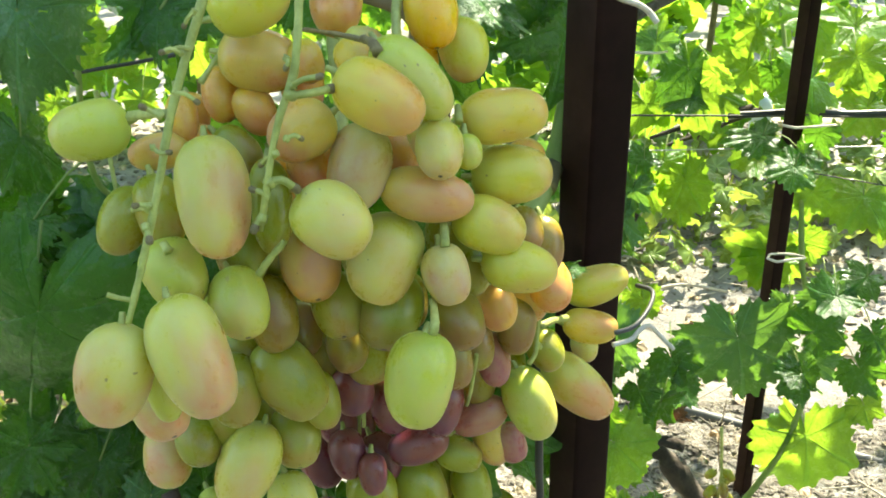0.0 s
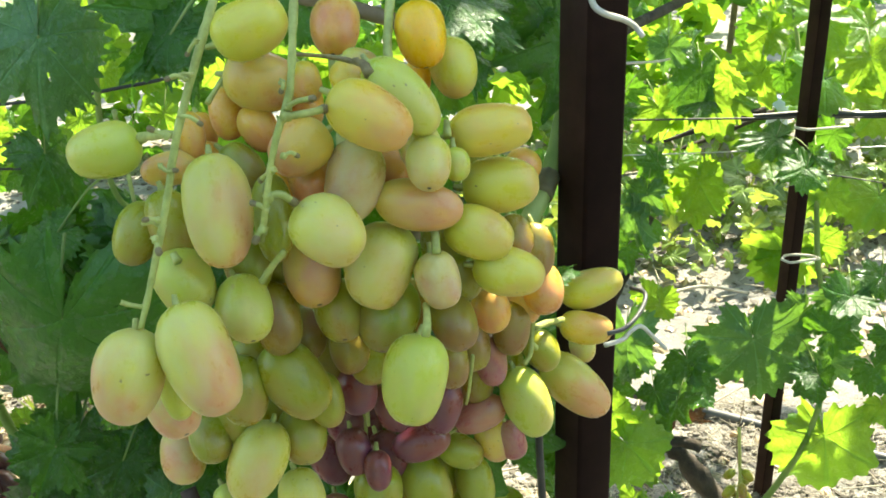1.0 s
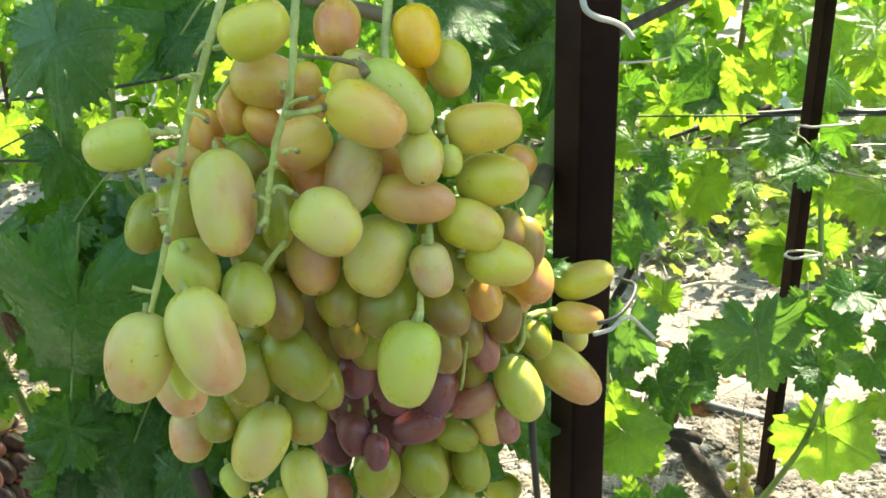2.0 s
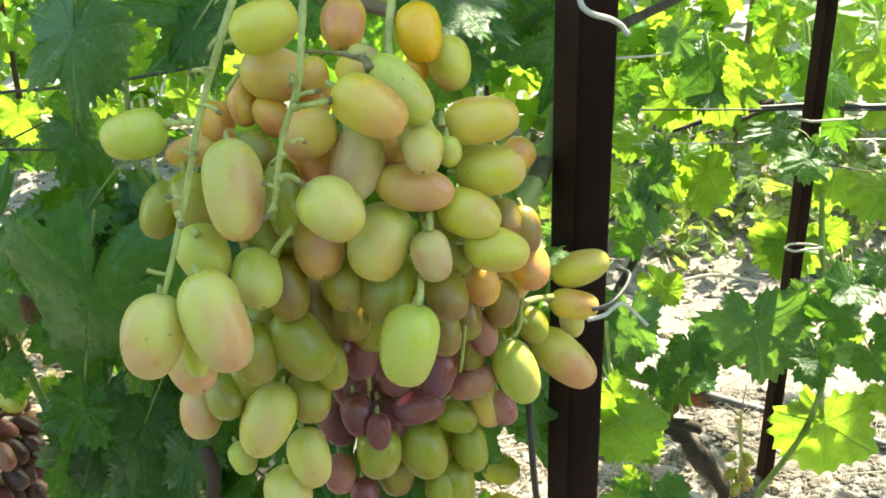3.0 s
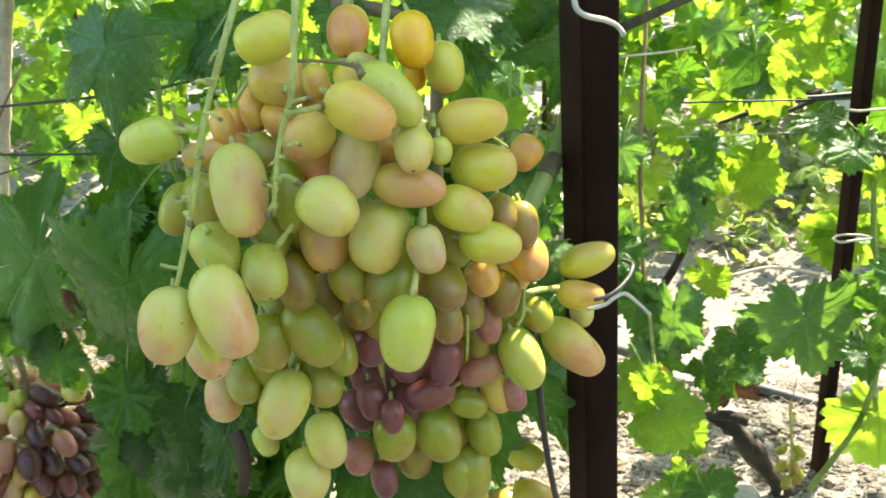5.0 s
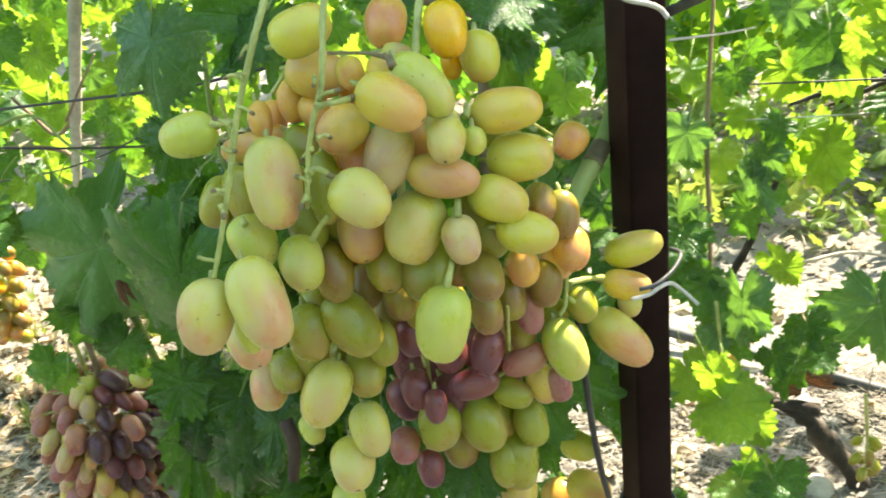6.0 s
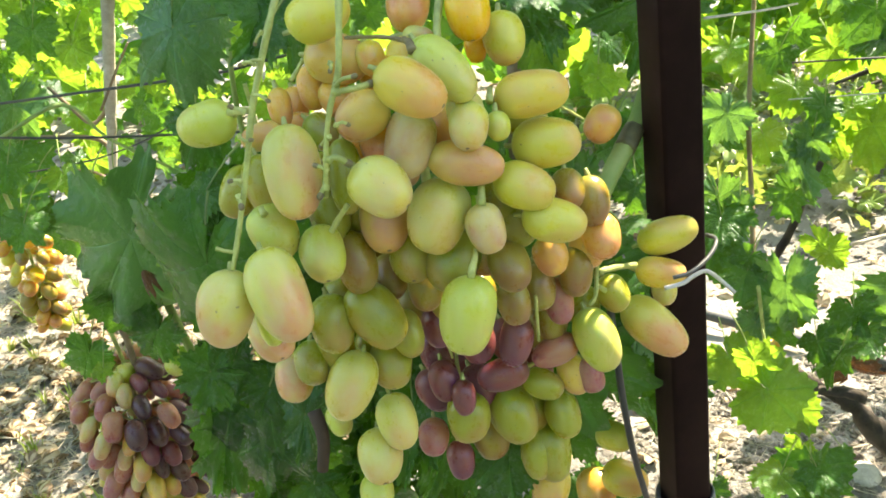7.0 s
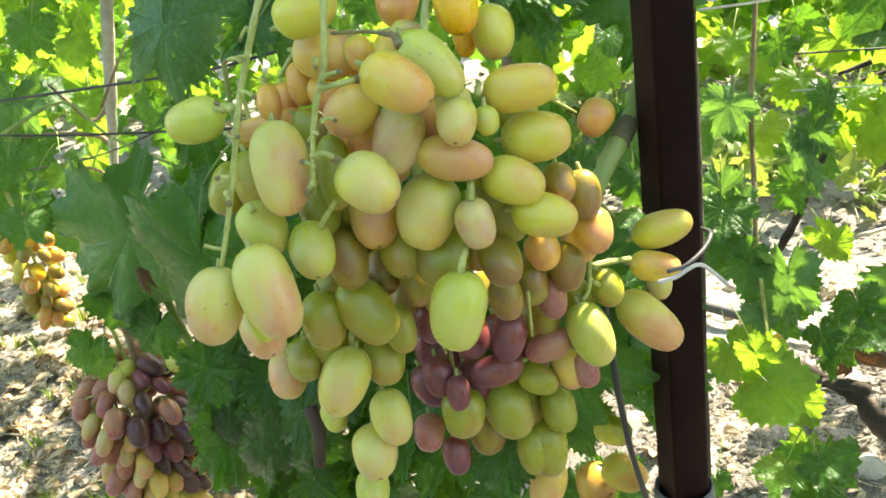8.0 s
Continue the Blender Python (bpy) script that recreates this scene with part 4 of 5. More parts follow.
near_leaf((0.052, 0.649, 1.188), (0.036, 0.626, 1.171), (0.12, -0.66, 0.74), 3, 0.80)
near_leaf((-0.012, 0.641, 1.149), (0.008, 0.626, 1.129), (-0.06, -0.83, 0.56), 5)
near_leaf((0.046, 0.661, 0.828), (0.038, 0.644, 0.802), (-0.40, -0.71, 0.58), 2)
near_leaf((0.015, 0.875, 0.989), (0.006, 0.860, 0.966), (0.02, -0.84, 0.54), 1)
near_leaf((0.043, 0.806, 0.951), (0.036, 0.791, 0.926), (0.46, -0.81, 0.37), 2)
near_leaf((0.002, 0.876, 1.044), (0.016, 0.871, 1.025), (0.12, -0.94, 0.32), 6)
near_leaf((-0.109, 0.649, 1.202), (-0.097, 0.637, 1.173), (-0.19, -0.93, 0.31), 2)
near_leaf((0.078, 0.615, 0.844), (0.070, 0.603, 0.821), (-0.37, -0.77, 0.51), 1)
near_leaf((0.000, 0.575, 1.222), (0.050, 0.556, 1.196), (0.40, -0.34, 0.85), 14, 0.95)
near_leaf((0.005, 0.545, 1.222), (0.032, 0.520, 1.205), (0.40, -0.34, 0.85), 14)
near_leaf((-0.001, 0.568, 1.188), (0.023, 0.543, 1.170), (0.47, -0.31, 0.83), 2)
near_leaf((0.063, 0.515, 1.049), (0.084, 0.505, 1.058), (0.33, -0.25, 0.91), 14, 0.75)
# --- leaves of the second row ---
far_leaf((0.446, 1.420, 0.488), (0.472, 1.400, 0.365), (-0.12, -0.72, 0.68), 20, 1.00)
far_leaf((0.579, 1.413, 0.447), (0.578, 1.400, 0.396), (-0.10, -0.75, 0.65), 21, 1.14)
far_leaf((0.595, 1.453, 0.561), (0.614, 1.440, 0.511), (-0.20, -0.70, 0.68), 20, 1.08)
far_leaf((0.538, 1.453, 0.529), (0.512, 1.440, 0.490), (-0.20, -0.60, 0.77), 21, 1.08)
far_leaf((0.216, 1.323, 0.551), (0.220, 1.310, 0.442), (-0.20, -0.90, 0.30), 21, 0.58)
far_leaf((0.169, 1.323, 0.475), (0.157, 1.310, 0.432), (-0.20, -0.80, 0.50), 20, 0.84)
far_leaf((0.159, 1.356, 0.582), (0.136, 1.350, 0.552), (-0.20, -0.70, 0.60), 12, 0.96)
far_leaf((0.315, 1.463, 0.374), (0.296, 1.450, 0.297), (0.40, -0.80, 0.35), 20, 0.46)
far_leaf((0.368, 1.476, 0.345), (0.385, 1.470, 0.308), (-0.30, -0.80, 0.50), 12, 0.72)
far_leaf((0.177, 0.953, 0.603), (0.220, 0.940, 0.559), (-0.10, -0.70, 0.70), 0, 1.02)
far_leaf((0.160, 0.966, 0.641), (0.184, 0.960, 0.598), (-0.35, -0.80, 0.40), 2, 0.66)
far_leaf((0.608, 1.470, 0.255), (0.630, 1.450, 0.126), (-0.12, -0.78, 0.60), 0, 0.90)
far_leaf((0.550, 1.653, 0.544), (0.548, 1.640, 0.466), (-0.10, -0.85, 0.50), 1, 1.20)
far_leaf((0.607, 1.633, 0.677), (0.600, 1.620, 0.612), (-0.20, -0.85, 0.45), 2, 0.74)
far_leaf((0.363, 1.713, 0.715), (0.375, 1.700, 0.651), (-0.30, -0.85, 0.40), 3, 0.60)
far_leaf((0.406, 1.713, 0.679), (0.435, 1.700, 0.603), (-0.40, -0.85, 0.30), 1, 0.54)
far_leaf((0.310, 1.753, 0.814), (0.350, 1.740, 0.758), (-0.10, -0.80, 0.50), 0, 1.02)
far_leaf((0.485, 1.713, 0.883), (0.445, 1.700, 0.827), (0.10, -0.80, 0.55), 2, 1.02)
far_leaf((0.511, 1.773, 0.953), (0.467, 1.760, 0.928), (0.10, -0.80, 0.55), 1, 1.02)
far_leaf((0.370, 1.671, 0.898), (0.360, 1.620, 0.821), (0.14, -0.33, 0.93), 22, 0.74)
far_leaf((0.377, 1.646, 0.852), (0.325, 1.620, 0.842), (0.14, -0.33, 0.93), 22, 0.72)
far_leaf((0.487, 1.569, 0.807), (0.415, 1.550, 0.803), (0.00, -0.45, 0.88), 10, 0.74)
far_leaf((0.521, 1.453, 0.803), (0.463, 1.440, 0.785), (0.00, -0.50, 0.86), 21, 0.60)
far_leaf((0.283, 1.543, 0.773), (0.256, 1.530, 0.750), (-0.10, -0.60, 0.78), 11, 1.08)
far_leaf((0.263, 1.513, 0.727), (0.256, 1.500, 0.670), (-0.20, -0.85, 0.40), 21, 0.78)
far_leaf((0.205, 1.493, 0.884), (0.188, 1.480, 0.853), (-0.10, -0.70, 0.70), 12, 1.08)
far_leaf((0.297, 1.593, 0.963), (0.289, 1.580, 0.921), (-0.10, -0.80, 0.50), 20, 0.96)
far_leaf((0.513, 1.653, 0.900), (0.518, 1.640, 0.863), (-0.20, -0.85, 0.40), 10, 0.84)
far_leaf((0.126, 1.473, 0.792), (0.098, 1.460, 0.741), (0.10, -0.75, 0.60), 20, 0.90)
far_leaf((0.286, 1.613, 0.757), (0.260, 1.600, 0.733), (-0.10, -0.70, 0.70), 12, 1.14)
far_leaf((0.241, 1.513, 0.684), (0.271, 1.500, 0.591), (-0.40, -0.85, 0.20), 20, 0.30)
far_leaf((0.236, 1.553, 0.608), (0.201, 1.540, 0.567), (0.00, -0.70, 0.70), 11, 0.96)
far_leaf((0.111, 1.453, 0.647), (0.122, 1.440, 0.570), (-0.10, -0.85, 0.40), 20, 0.66)
far_leaf((0.146, 1.433, 0.635), (0.155, 1.420, 0.580), (-0.20, -0.85, 0.40), 21, 0.60)
far_leaf((0.272, 1.349, 0.157), (0.266, 1.330, 0.085), (0.00, -0.60, 0.80), 12, 1.14)
far_leaf((0.250, 1.376, 0.177), (0.238, 1.370, 0.138), (-0.20, -0.80, 0.50), 1, 0.96)
far_leaf((0.327, 1.396, 0.160), (0.346, 1.390, 0.159), (0.00, -0.60, 0.80), 10, 1.08)
far_leaf((0.106, 1.043, 0.360), (0.112, 1.030, 0.337), (0.00, -0.70, 0.70), 12, 1.08)
far_leaf((0.293, 1.613, 0.475), (0.338, 1.600, 0.426), (-0.20, -0.80, 0.50), 1, 0.54)
far_leaf((0.354, 1.413, 0.399), (0.350, 1.400, 0.348), (-0.10, -0.80, 0.50), 21, 0.84)
far_leaf((-0.942, 1.013, 0.863), (-0.980, 1.000, 0.764), (0.50, -0.80, 0.20), 11, 0.72)
far_leaf((-0.894, 1.056, 0.787), (-0.937, 1.050, 0.737), (0.40, -0.80, 0.40), 10, 0.96)
far_leaf((-0.821, 1.043, 1.110), (-0.835, 1.030, 1.067), (0.40, -0.80, 0.40), 12, 0.96)
far_leaf((-0.897, 1.043, 1.005), (-0.929, 1.030, 0.930), (0.50, -0.80, 0.30), 21, 0.72)
far_leaf((0.440, 1.452, 0.496), (0.440, 1.495, 0.507), (-0.35, -0.22, 0.91), 12)
far_leaf((0.528, 1.323, 0.482), (0.537, 1.288, 0.473), (-0.54, -0.34, 0.77), 13)
far_leaf((0.562, 1.390, 0.523), (0.612, 1.393, 0.550), (-0.15, -0.91, 0.38), 12)
far_leaf((0.556, 1.643, 0.549), (0.512, 1.606, 0.501), (-0.29, -0.61, 0.73), 1)
far_leaf((0.617, 1.664, 0.565), (0.636, 1.647, 0.524), (-0.10, -0.93, 0.35), 3)
far_leaf((0.390, 1.659, 0.871), (0.403, 1.603, 0.802), (-0.44, -0.74, 0.51), 0)
far_leaf((0.404, 1.598, 0.908), (0.432, 1.577, 0.885), (-0.70, -0.68, -0.22), 3)
far_leaf((0.336, 1.653, 0.732), (0.340, 1.615, 0.690), (0.14, -0.73, 0.67), 2)
far_leaf((0.367, 1.589, 0.717), (0.389, 1.545, 0.674), (-0.61, -0.69, 0.39), 1)
far_leaf((0.513, 1.695, 0.739), (0.458, 1.660, 0.724), (0.34, -0.75, 0.56), 3)
far_leaf((0.509, 1.641, 0.773), (0.468, 1.643, 0.784), (0.00, -0.97, 0.23), 2)
far_leaf((0.484, 1.372, 0.819), (0.439, 1.348, 0.814), (0.24, -0.60, 0.76), 10)
far_leaf((0.500, 1.393, 0.833), (0.526, 1.393, 0.831), (0.07, -0.80, 0.59), 11)
far_leaf((0.704, 1.639, 0.670), (0.663, 1.587, 0.632), (-0.03, -0.58, 0.82), 0)
far_leaf((0.742, 1.632, 0.650), (0.725, 1.582, 0.612), (-0.50, -0.41, 0.76), 2)
far_leaf((0.578, 2.031, 0.897), (0.526, 2.020, 0.879), (0.09, -0.94, 0.33), 3)
far_leaf((0.616, 1.822, 0.967), (0.595, 1.764, 0.911), (0.24, -0.72, 0.66), 1)
far_leaf((0.586, 1.660, 0.885), (0.525, 1.600, 0.874), (0.50, -0.62, 0.60), 2)
far_leaf((0.708, 1.794, 0.892), (0.722, 1.740, 0.842), (-0.48, -0.66, 0.57), 0)
far_leaf((0.744, 1.920, 0.923), (0.694, 1.869, 0.887), (-0.11, -0.49, 0.86), 3)
far_leaf((0.728, 1.756, 0.806), (0.680, 1.708, 0.775), (0.27, -0.69, 0.67), 1)
far_leaf((0.508, 1.850, 0.801), (0.462, 1.806, 0.779), (0.33, -0.67, 0.66), 12)
far_leaf((0.582, 1.377, 0.595), (0.545, 1.336, 0.580), (0.17, -0.47, 0.87), 13)
far_leaf((0.636, 1.401, 0.619), (0.597, 1.372, 0.603), (-0.08, -0.40, 0.91), 11)
far_leaf((0.629, 1.321, 0.555), (0.645, 1.295, 0.523), (-0.22, -0.81, 0.55), 10)
far_leaf((0.601, 1.287, 0.514), (0.616, 1.246, 0.491), (-0.62, -0.54, 0.57), 12)
far_leaf((0.540, 1.364, 0.450), (0.498, 1.328, 0.446), (0.35, -0.49, 0.79), 11)
far_leaf((0.710, 1.487, 0.313), (0.715, 1.455, 0.284), (-0.38, -0.66, 0.65), 2)
far_leaf((0.660, 1.582, 0.379), (0.692, 1.574, 0.356), (-0.05, -0.96, 0.29), 0)
far_leaf((0.229, 1.208, 0.390), (0.251, 1.168, 0.370), (-0.44, -0.59, 0.68), 3)
far_leaf((0.186, 1.207, 0.488), (0.211, 1.176, 0.484), (-0.73, -0.62, 0.28), 1)
far_leaf((0.127, 1.239, 0.464), (0.157, 1.202, 0.424), (-0.21, -0.79, 0.58), 2)
far_leaf((0.259, 1.164, 0.312), (0.294, 1.121, 0.311), (-0.38, -0.33, 0.86), 11)
far_leaf((0.206, 1.163, 0.292), (0.189, 1.108, 0.291), (0.01, -0.03, 1.00), 2)
far_leaf((0.252, 1.149, 0.287), (0.253, 1.090, 0.279), (-0.10, -0.14, 0.99), 10)
far_leaf((0.298, 1.290, 0.442), (0.267, 1.247, 0.420), (-0.61, 0.04, 0.79), 12)
far_leaf((0.340, 1.351, 0.448), (0.321, 1.307, 0.424), (0.71, -0.55, 0.44), 13)
far_leaf((0.188, 1.369, 0.500), (0.176, 1.319, 0.478), (0.12, -0.42, 0.90), 11)
far_leaf((0.200, 1.377, 0.451), (0.231, 1.344, 0.419), (-0.41, -0.80, 0.43), 12)
far_leaf((0.299, 1.530, 0.504), (0.316, 1.494, 0.489), (-0.37, -0.49, 0.79), 3)
far_leaf((0.157, 1.347, 0.561), (0.141, 1.299, 0.532), (-0.10, -0.49, 0.87), 11)
far_leaf((0.222, 1.388, 0.502), (0.208, 1.337, 0.467), (0.23, -0.59, 0.77), 13)
far_leaf((0.107, 1.393, 0.573), (0.123, 1.366, 0.537), (-0.19, -0.83, 0.53), 12)
far_leaf((0.265, 1.313, 0.452), (0.278, 1.274, 0.433), (-0.54, -0.49, 0.68), 10)
far_leaf((0.322, 1.353, 0.489), (0.338, 1.312, 0.464), (-0.26, -0.57, 0.78), 12)
far_leaf((-0.813, 0.902, 0.962), (-0.811, 0.876, 0.930), (0.68, -0.55, 0.48), 10)
far_leaf((-0.751, 0.830, 0.907), (-0.751, 0.802, 0.881), (0.48, -0.60, 0.64), 12)
far_leaf((-0.900, 1.051, 0.827), (-0.910, 1.030, 0.794), (0.75, -0.64, 0.17), 11)
far_leaf((-0.707, 0.916, 0.916), (-0.698, 0.894, 0.885), (0.44, -0.67, 0.60), 1)
far_leaf((-0.817, 1.004, 0.905), (-0.807, 0.992, 0.877), (0.59, -0.66, 0.46), 2)
far_leaf((-0.622, 0.812, 0.883), (-0.622, 0.791, 0.862), (0.32, -0.68, 0.66), 0)
far_leaf((-0.932, 1.060, 0.866), (-0.936, 1.044, 0.838), (0.66, -0.69, 0.30), 3)
far_leaf((-0.649, 0.899, 0.928), (-0.648, 0.887, 0.904), (0.84, -0.47, 0.28), 13)
far_leaf((-0.912, 0.995, 0.842), (-0.896, 0.987, 0.815), (0.56, -0.63, 0.53), 13)
far_leaf((0.129, 1.684, 0.844), (0.123, 1.651, 0.812), (-0.09, -0.69, 0.71), 1)
far_leaf((0.242, 1.683, 0.764), (0.230, 1.643, 0.723), (0.21, -0.74, 0.64), 0)
far_leaf((0.345, 1.771, 0.804), (0.360, 1.738, 0.769), (-0.24, -0.75, 0.61), 2)
far_leaf((0.309, 1.642, 0.683), (0.325, 1.613, 0.643), (-0.40, -0.81, 0.43), 3)
far_leaf((0.377, 1.694, 0.632), (0.383, 1.659, 0.600), (-0.19, -0.68, 0.71), 1)
far_leaf((0.098, 1.583, 0.746), (0.076, 1.518, 0.702), (-0.11, -0.53, 0.84), 12)
far_leaf((0.171, 1.702, 0.811), (0.182, 1.653, 0.775), (-0.15, -0.60, 0.78), 1)
far_leaf((0.188, 1.694, 0.670), (0.202, 1.647, 0.635), (-0.16, -0.62, 0.77), 0)
far_leaf((0.284, 1.643, 0.703), (0.306, 1.621, 0.673), (-0.17, -0.85, 0.49), 3)
far_leaf((0.259, 1.642, 0.633), (0.268, 1.588, 0.590), (0.21, -0.59, 0.78), 11)
far_leaf((0.116, 1.411, 0.630), (0.106, 1.355, 0.596), (-0.05, -0.51, 0.86), 10)
far_leaf((0.114, 1.424, 0.544), (0.141, 1.390, 0.524), (-0.26, -0.63, 0.73), 12)
far_leaf((0.368, 1.765, 0.680), (0.352, 1.709, 0.649), (-0.11, -0.46, 0.88), 2)
far_leaf((0.246, 1.822, 0.828), (0.287, 1.820, 0.794), (0.07, -0.98, 0.16), 13)
far_leaf((-0.497, 1.313, 0.940), (-0.489, 1.301, 0.911), (0.31, -0.84, 0.45), 1)
far_leaf((-0.669, 1.391, 0.912), (-0.675, 1.379, 0.887), (0.45, -0.84, 0.32), 2)
far_leaf((-0.997, 1.138, 0.903), (-0.994, 1.088, 0.849), (0.40, -0.66, 0.64), 10)
far_leaf((-1.110, 1.474, 0.876), (-1.088, 1.461, 0.836), (0.50, -0.71, 0.50), 1)
far_leaf((-1.218, 1.452, 0.909), (-1.240, 1.461, 0.941), (0.49, -0.70, 0.52), 2)
far_leaf((-0.975, 1.212, 0.733), (-0.979, 1.194, 0.701), (0.62, -0.72, 0.33), 3)
far_leaf((-1.036, 1.342, 0.797), (-1.003, 1.341, 0.773), (0.08, -0.99, 0.13), 1)
far_leaf((-0.875, 1.110, 0.695), (-0.863, 1.098, 0.662), (0.57, -0.67, 0.47), 2)
far_leaf((-0.948, 1.177, 1.102), (-0.938, 1.168, 1.078), (0.56, -0.68, 0.48), 13)
far_leaf((-0.939, 1.264, 1.037), (-0.929, 1.248, 0.997), (0.11, -0.91, 0.41), 0)
far_leaf((-0.554, 0.867, 0.687), (-0.565, 0.871, 0.702), (0.48, -0.69, 0.53), 1)
far_leaf((-0.587, 0.701, 0.774), (-0.582, 0.685, 0.766), (0.08, -0.42, 0.90), 2)
far_leaf((-0.539, 0.783, 0.743), (-0.531, 0.779, 0.729), (0.53, -0.68, 0.51), 0)


def packed_bunch(name, centre, wide, tall, number, size, tones, label, seed, lone=(), plump=0.64):
    """A hanging bunch whose berries crowd round a central stalk."""
    rng = random.Random(seed)
    c = Vector(centre)
    ob = thing(name, c + Vector((0, 0, tall / 2)), label, "grapes", "ripening grape bunches")
    tube("stalk", [c + Vector((-0.01, 0.0, tall * 0.5 + 0.10)), c + Vector((0, 0, tall * 0.5)), c, c - Vector((0, 0, tall * 0.45))], 0.0032, 0.0018, STALK, ob)
    for i in range(number):
        u = (i + 0.5) / number
        a = i * 2.399
        z = tall * (0.5 - u)
        r = wide / 2 * (0.95 - 0.5 * u ** 2) * (0.45 + 0.55 * min(1, u * 5)) * rng.uniform(0.72, 1.0)
        d = Vector((math.cos(a) * r, math.sin(a) * r, z))
        tip = Vector((math.cos(a) * 0.7, math.sin(a) * 0.7, -0.75 + rng.uniform(-0.3, 0.5)))
        l = size * rng.uniform(0.8, 1.12)
        where = "right" if d.x + d.z * 0.15 > 0.2 * wide else "left" if d.x < 0 and z > -0.1 * tall else "low"
        berry_on(ob, *(c + d), l, l * plump * rng.uniform(0.9, 1.1), tip, rng.choice(tones[where]))
        if i % 4 == 0:
            tube("stalk", [c + Vector((0, 0, z + 0.012)), c + d - tip.normalized() * l * 0.5], 0.0015, 0.0012, STALK, ob, sides=6)
    for place in lone:  # single green berries on long stalks above the rest
        place = Vector(place)
        berry_on(ob, *place, size * 0.85, size * 0.75, (place - c).normalized() + Vector((0, -0.3, -0.8)), "green")
        tube("stalk", [c + Vector((0, 0, tall * 0.5)), place.lerp(c, 0.3) + Vector((0, 0, 0.02)), place + Vector((0, 0, size * 0.4))], 0.0014, 0.0011, STALK, ob, sides=6)
    return ob


packed_bunch("grape_bunch", (-0.642, 0.800, 0.581), 0.185, 0.25, 140, 0.039, {"left": ["pink", "pink", "lilac", "pink"], "right": ["plum", "wine", "plum", "pink"], "low": ["pale", "lilac", "blush", "olive", "pale_blush", "pink"]}, "hanging bunch of dusky pink, olive and dark purple grapes", 5, [(-0.706, 0.810, 0.681), (-0.637, 0.790, 0.703), (-0.561, 0.800, 0.713)])
packed_bunch("grape_bunch", (-0.859, 0.930, 0.772), 0.075, 0.18, 44, 0.026, {"left": ["amber", "orange", "yellow"], "right": ["orange", "amber", "dusky"], "low": ["olive", "orange", "dusky"]}, "small bunch of sunlit amber grapes among leaves", 6, plump=0.8)
packed_bunch("grape_bunch", (0.442, 1.400, 0.180), 0.06, 0.08, 9, 0.030, {"left": ["olive"], "right": ["olive", "olive_green"], "low": ["dusky", "olive"]}, "few dull olive grapes low on the trunk", 7)
packed_bunch("grape_bunch", (0.183, 1.300, 0.439), 0.03, 0.04, 2, 0.034, {"left": ["orange"], "right": ["orange"], "low": ["orange"]}, "pair of small orange grapes under a leaf", 8)

# ---- canes, trunk, wires ----

def dry_leaf(base, tip, normal, shape):
    set_leaf(DRY_BLADES[shape], base, tip, normal, far_vine, "withered brown leaf", 0.7)


DRY_BLADES = [leaf_mesh(k + 40, LEAF_DRY, n=48, rings=(0.3, 0.65, 1.0), cup=c) for k, c in ((1, 1.8), (2, 2.2), (3, 1.5))]
tube("cane", [(0.081, 0.639, 1.126), (0.071, 0.608, 1.096), (0.062, 0.586, 1.082), (0.053, 0.564, 1.069), (0.043, 0.540, 1.053), (0.025, 0.520, 1.027)], 0.0084, 0.0066, CANE, near_vine, "thick green shoot with a brown node", lumps=0.05)
tube("node", [(0.067, 0.596, 1.089), (0.064, 0.588, 1.085), (0.061, 0.579, 1.080)], 0.0083, 0.0086, CANE_NODE, near_vine, "")
tube("cane", [(-0.519, 0.760, 0.950), (-0.516, 0.760, 0.896), (-0.519, 0.760, 0.856), (-0.508, 0.760, 0.789), (-0.491, 0.760, 0.713), (-0.488, 0.770, 0.632)], 0.0055, 0.0050, CANE, near_vine, "")
tube("cane", [(-0.243, 0.591, 1.230), (-0.239, 0.565, 1.173), (-0.242, 0.562, 1.121), (-0.241, 0.568, 1.086), (-0.233, 0.582, 1.067)], 0.0024, 0.0020, CANE, near_vine, "")
tube("cane", [(-0.227, 0.557, 1.153), (-0.225, 0.556, 1.127), (-0.222, 0.551, 1.093), (-0.217, 0.545, 1.077)], 0.0018, 0.0014, STALK, near_vine, "")
tube("cane", [(-0.115, 0.648, 1.211), (-0.036, 0.672, 1.180), (-0.037, 0.671, 1.134), (-0.040, 0.651, 1.052), (-0.040, 0.662, 0.960), (-0.036, 0.655, 0.830), (-0.043, 0.653, 0.647)], 0.0060, 0.0060, WOOD, near_vine, "")
tube("trunk", [(0.1, 0.85, -0.05), (0.1, 0.85, 0.4), (0.1, 0.85, 0.8), (0.1, 0.86, 1.2), (0.11, 0.86, 1.7)], 0.008, 0.006, BARK, near_vine, "brown shredding bark", lumps=0.15)
tube("tendril", [(-0.184, 0.469, 0.907), (-0.177, 0.461, 0.887), (-0.182, 0.457, 0.857)], 0.0060, 0.0050, RUST, near_vine, "dry red-brown bark strip")
tagged(tube("trellis_wire", [(-0.593, 0.681, 1.112), (-0.322, 0.634, 1.140), (-0.249, 0.622, 1.152), (-0.189, 0.629, 1.161)], 0.0014, 0.0014, WIRE_DARK), "dark thin trellis wire behind the leaves", "wire", kind="structure")
tagged(tube("trellis_wire", [(-1.008, 0.826, 1.040), (-0.715, 0.860, 1.013), (-0.619, 0.888, 1.000), (-0.529, 0.915, 0.990), (-0.399, 0.955, 0.976)], 0.0016, 0.0016, WIRE_DARK), "dark trellis wire of the second row", "wire", kind="structure")
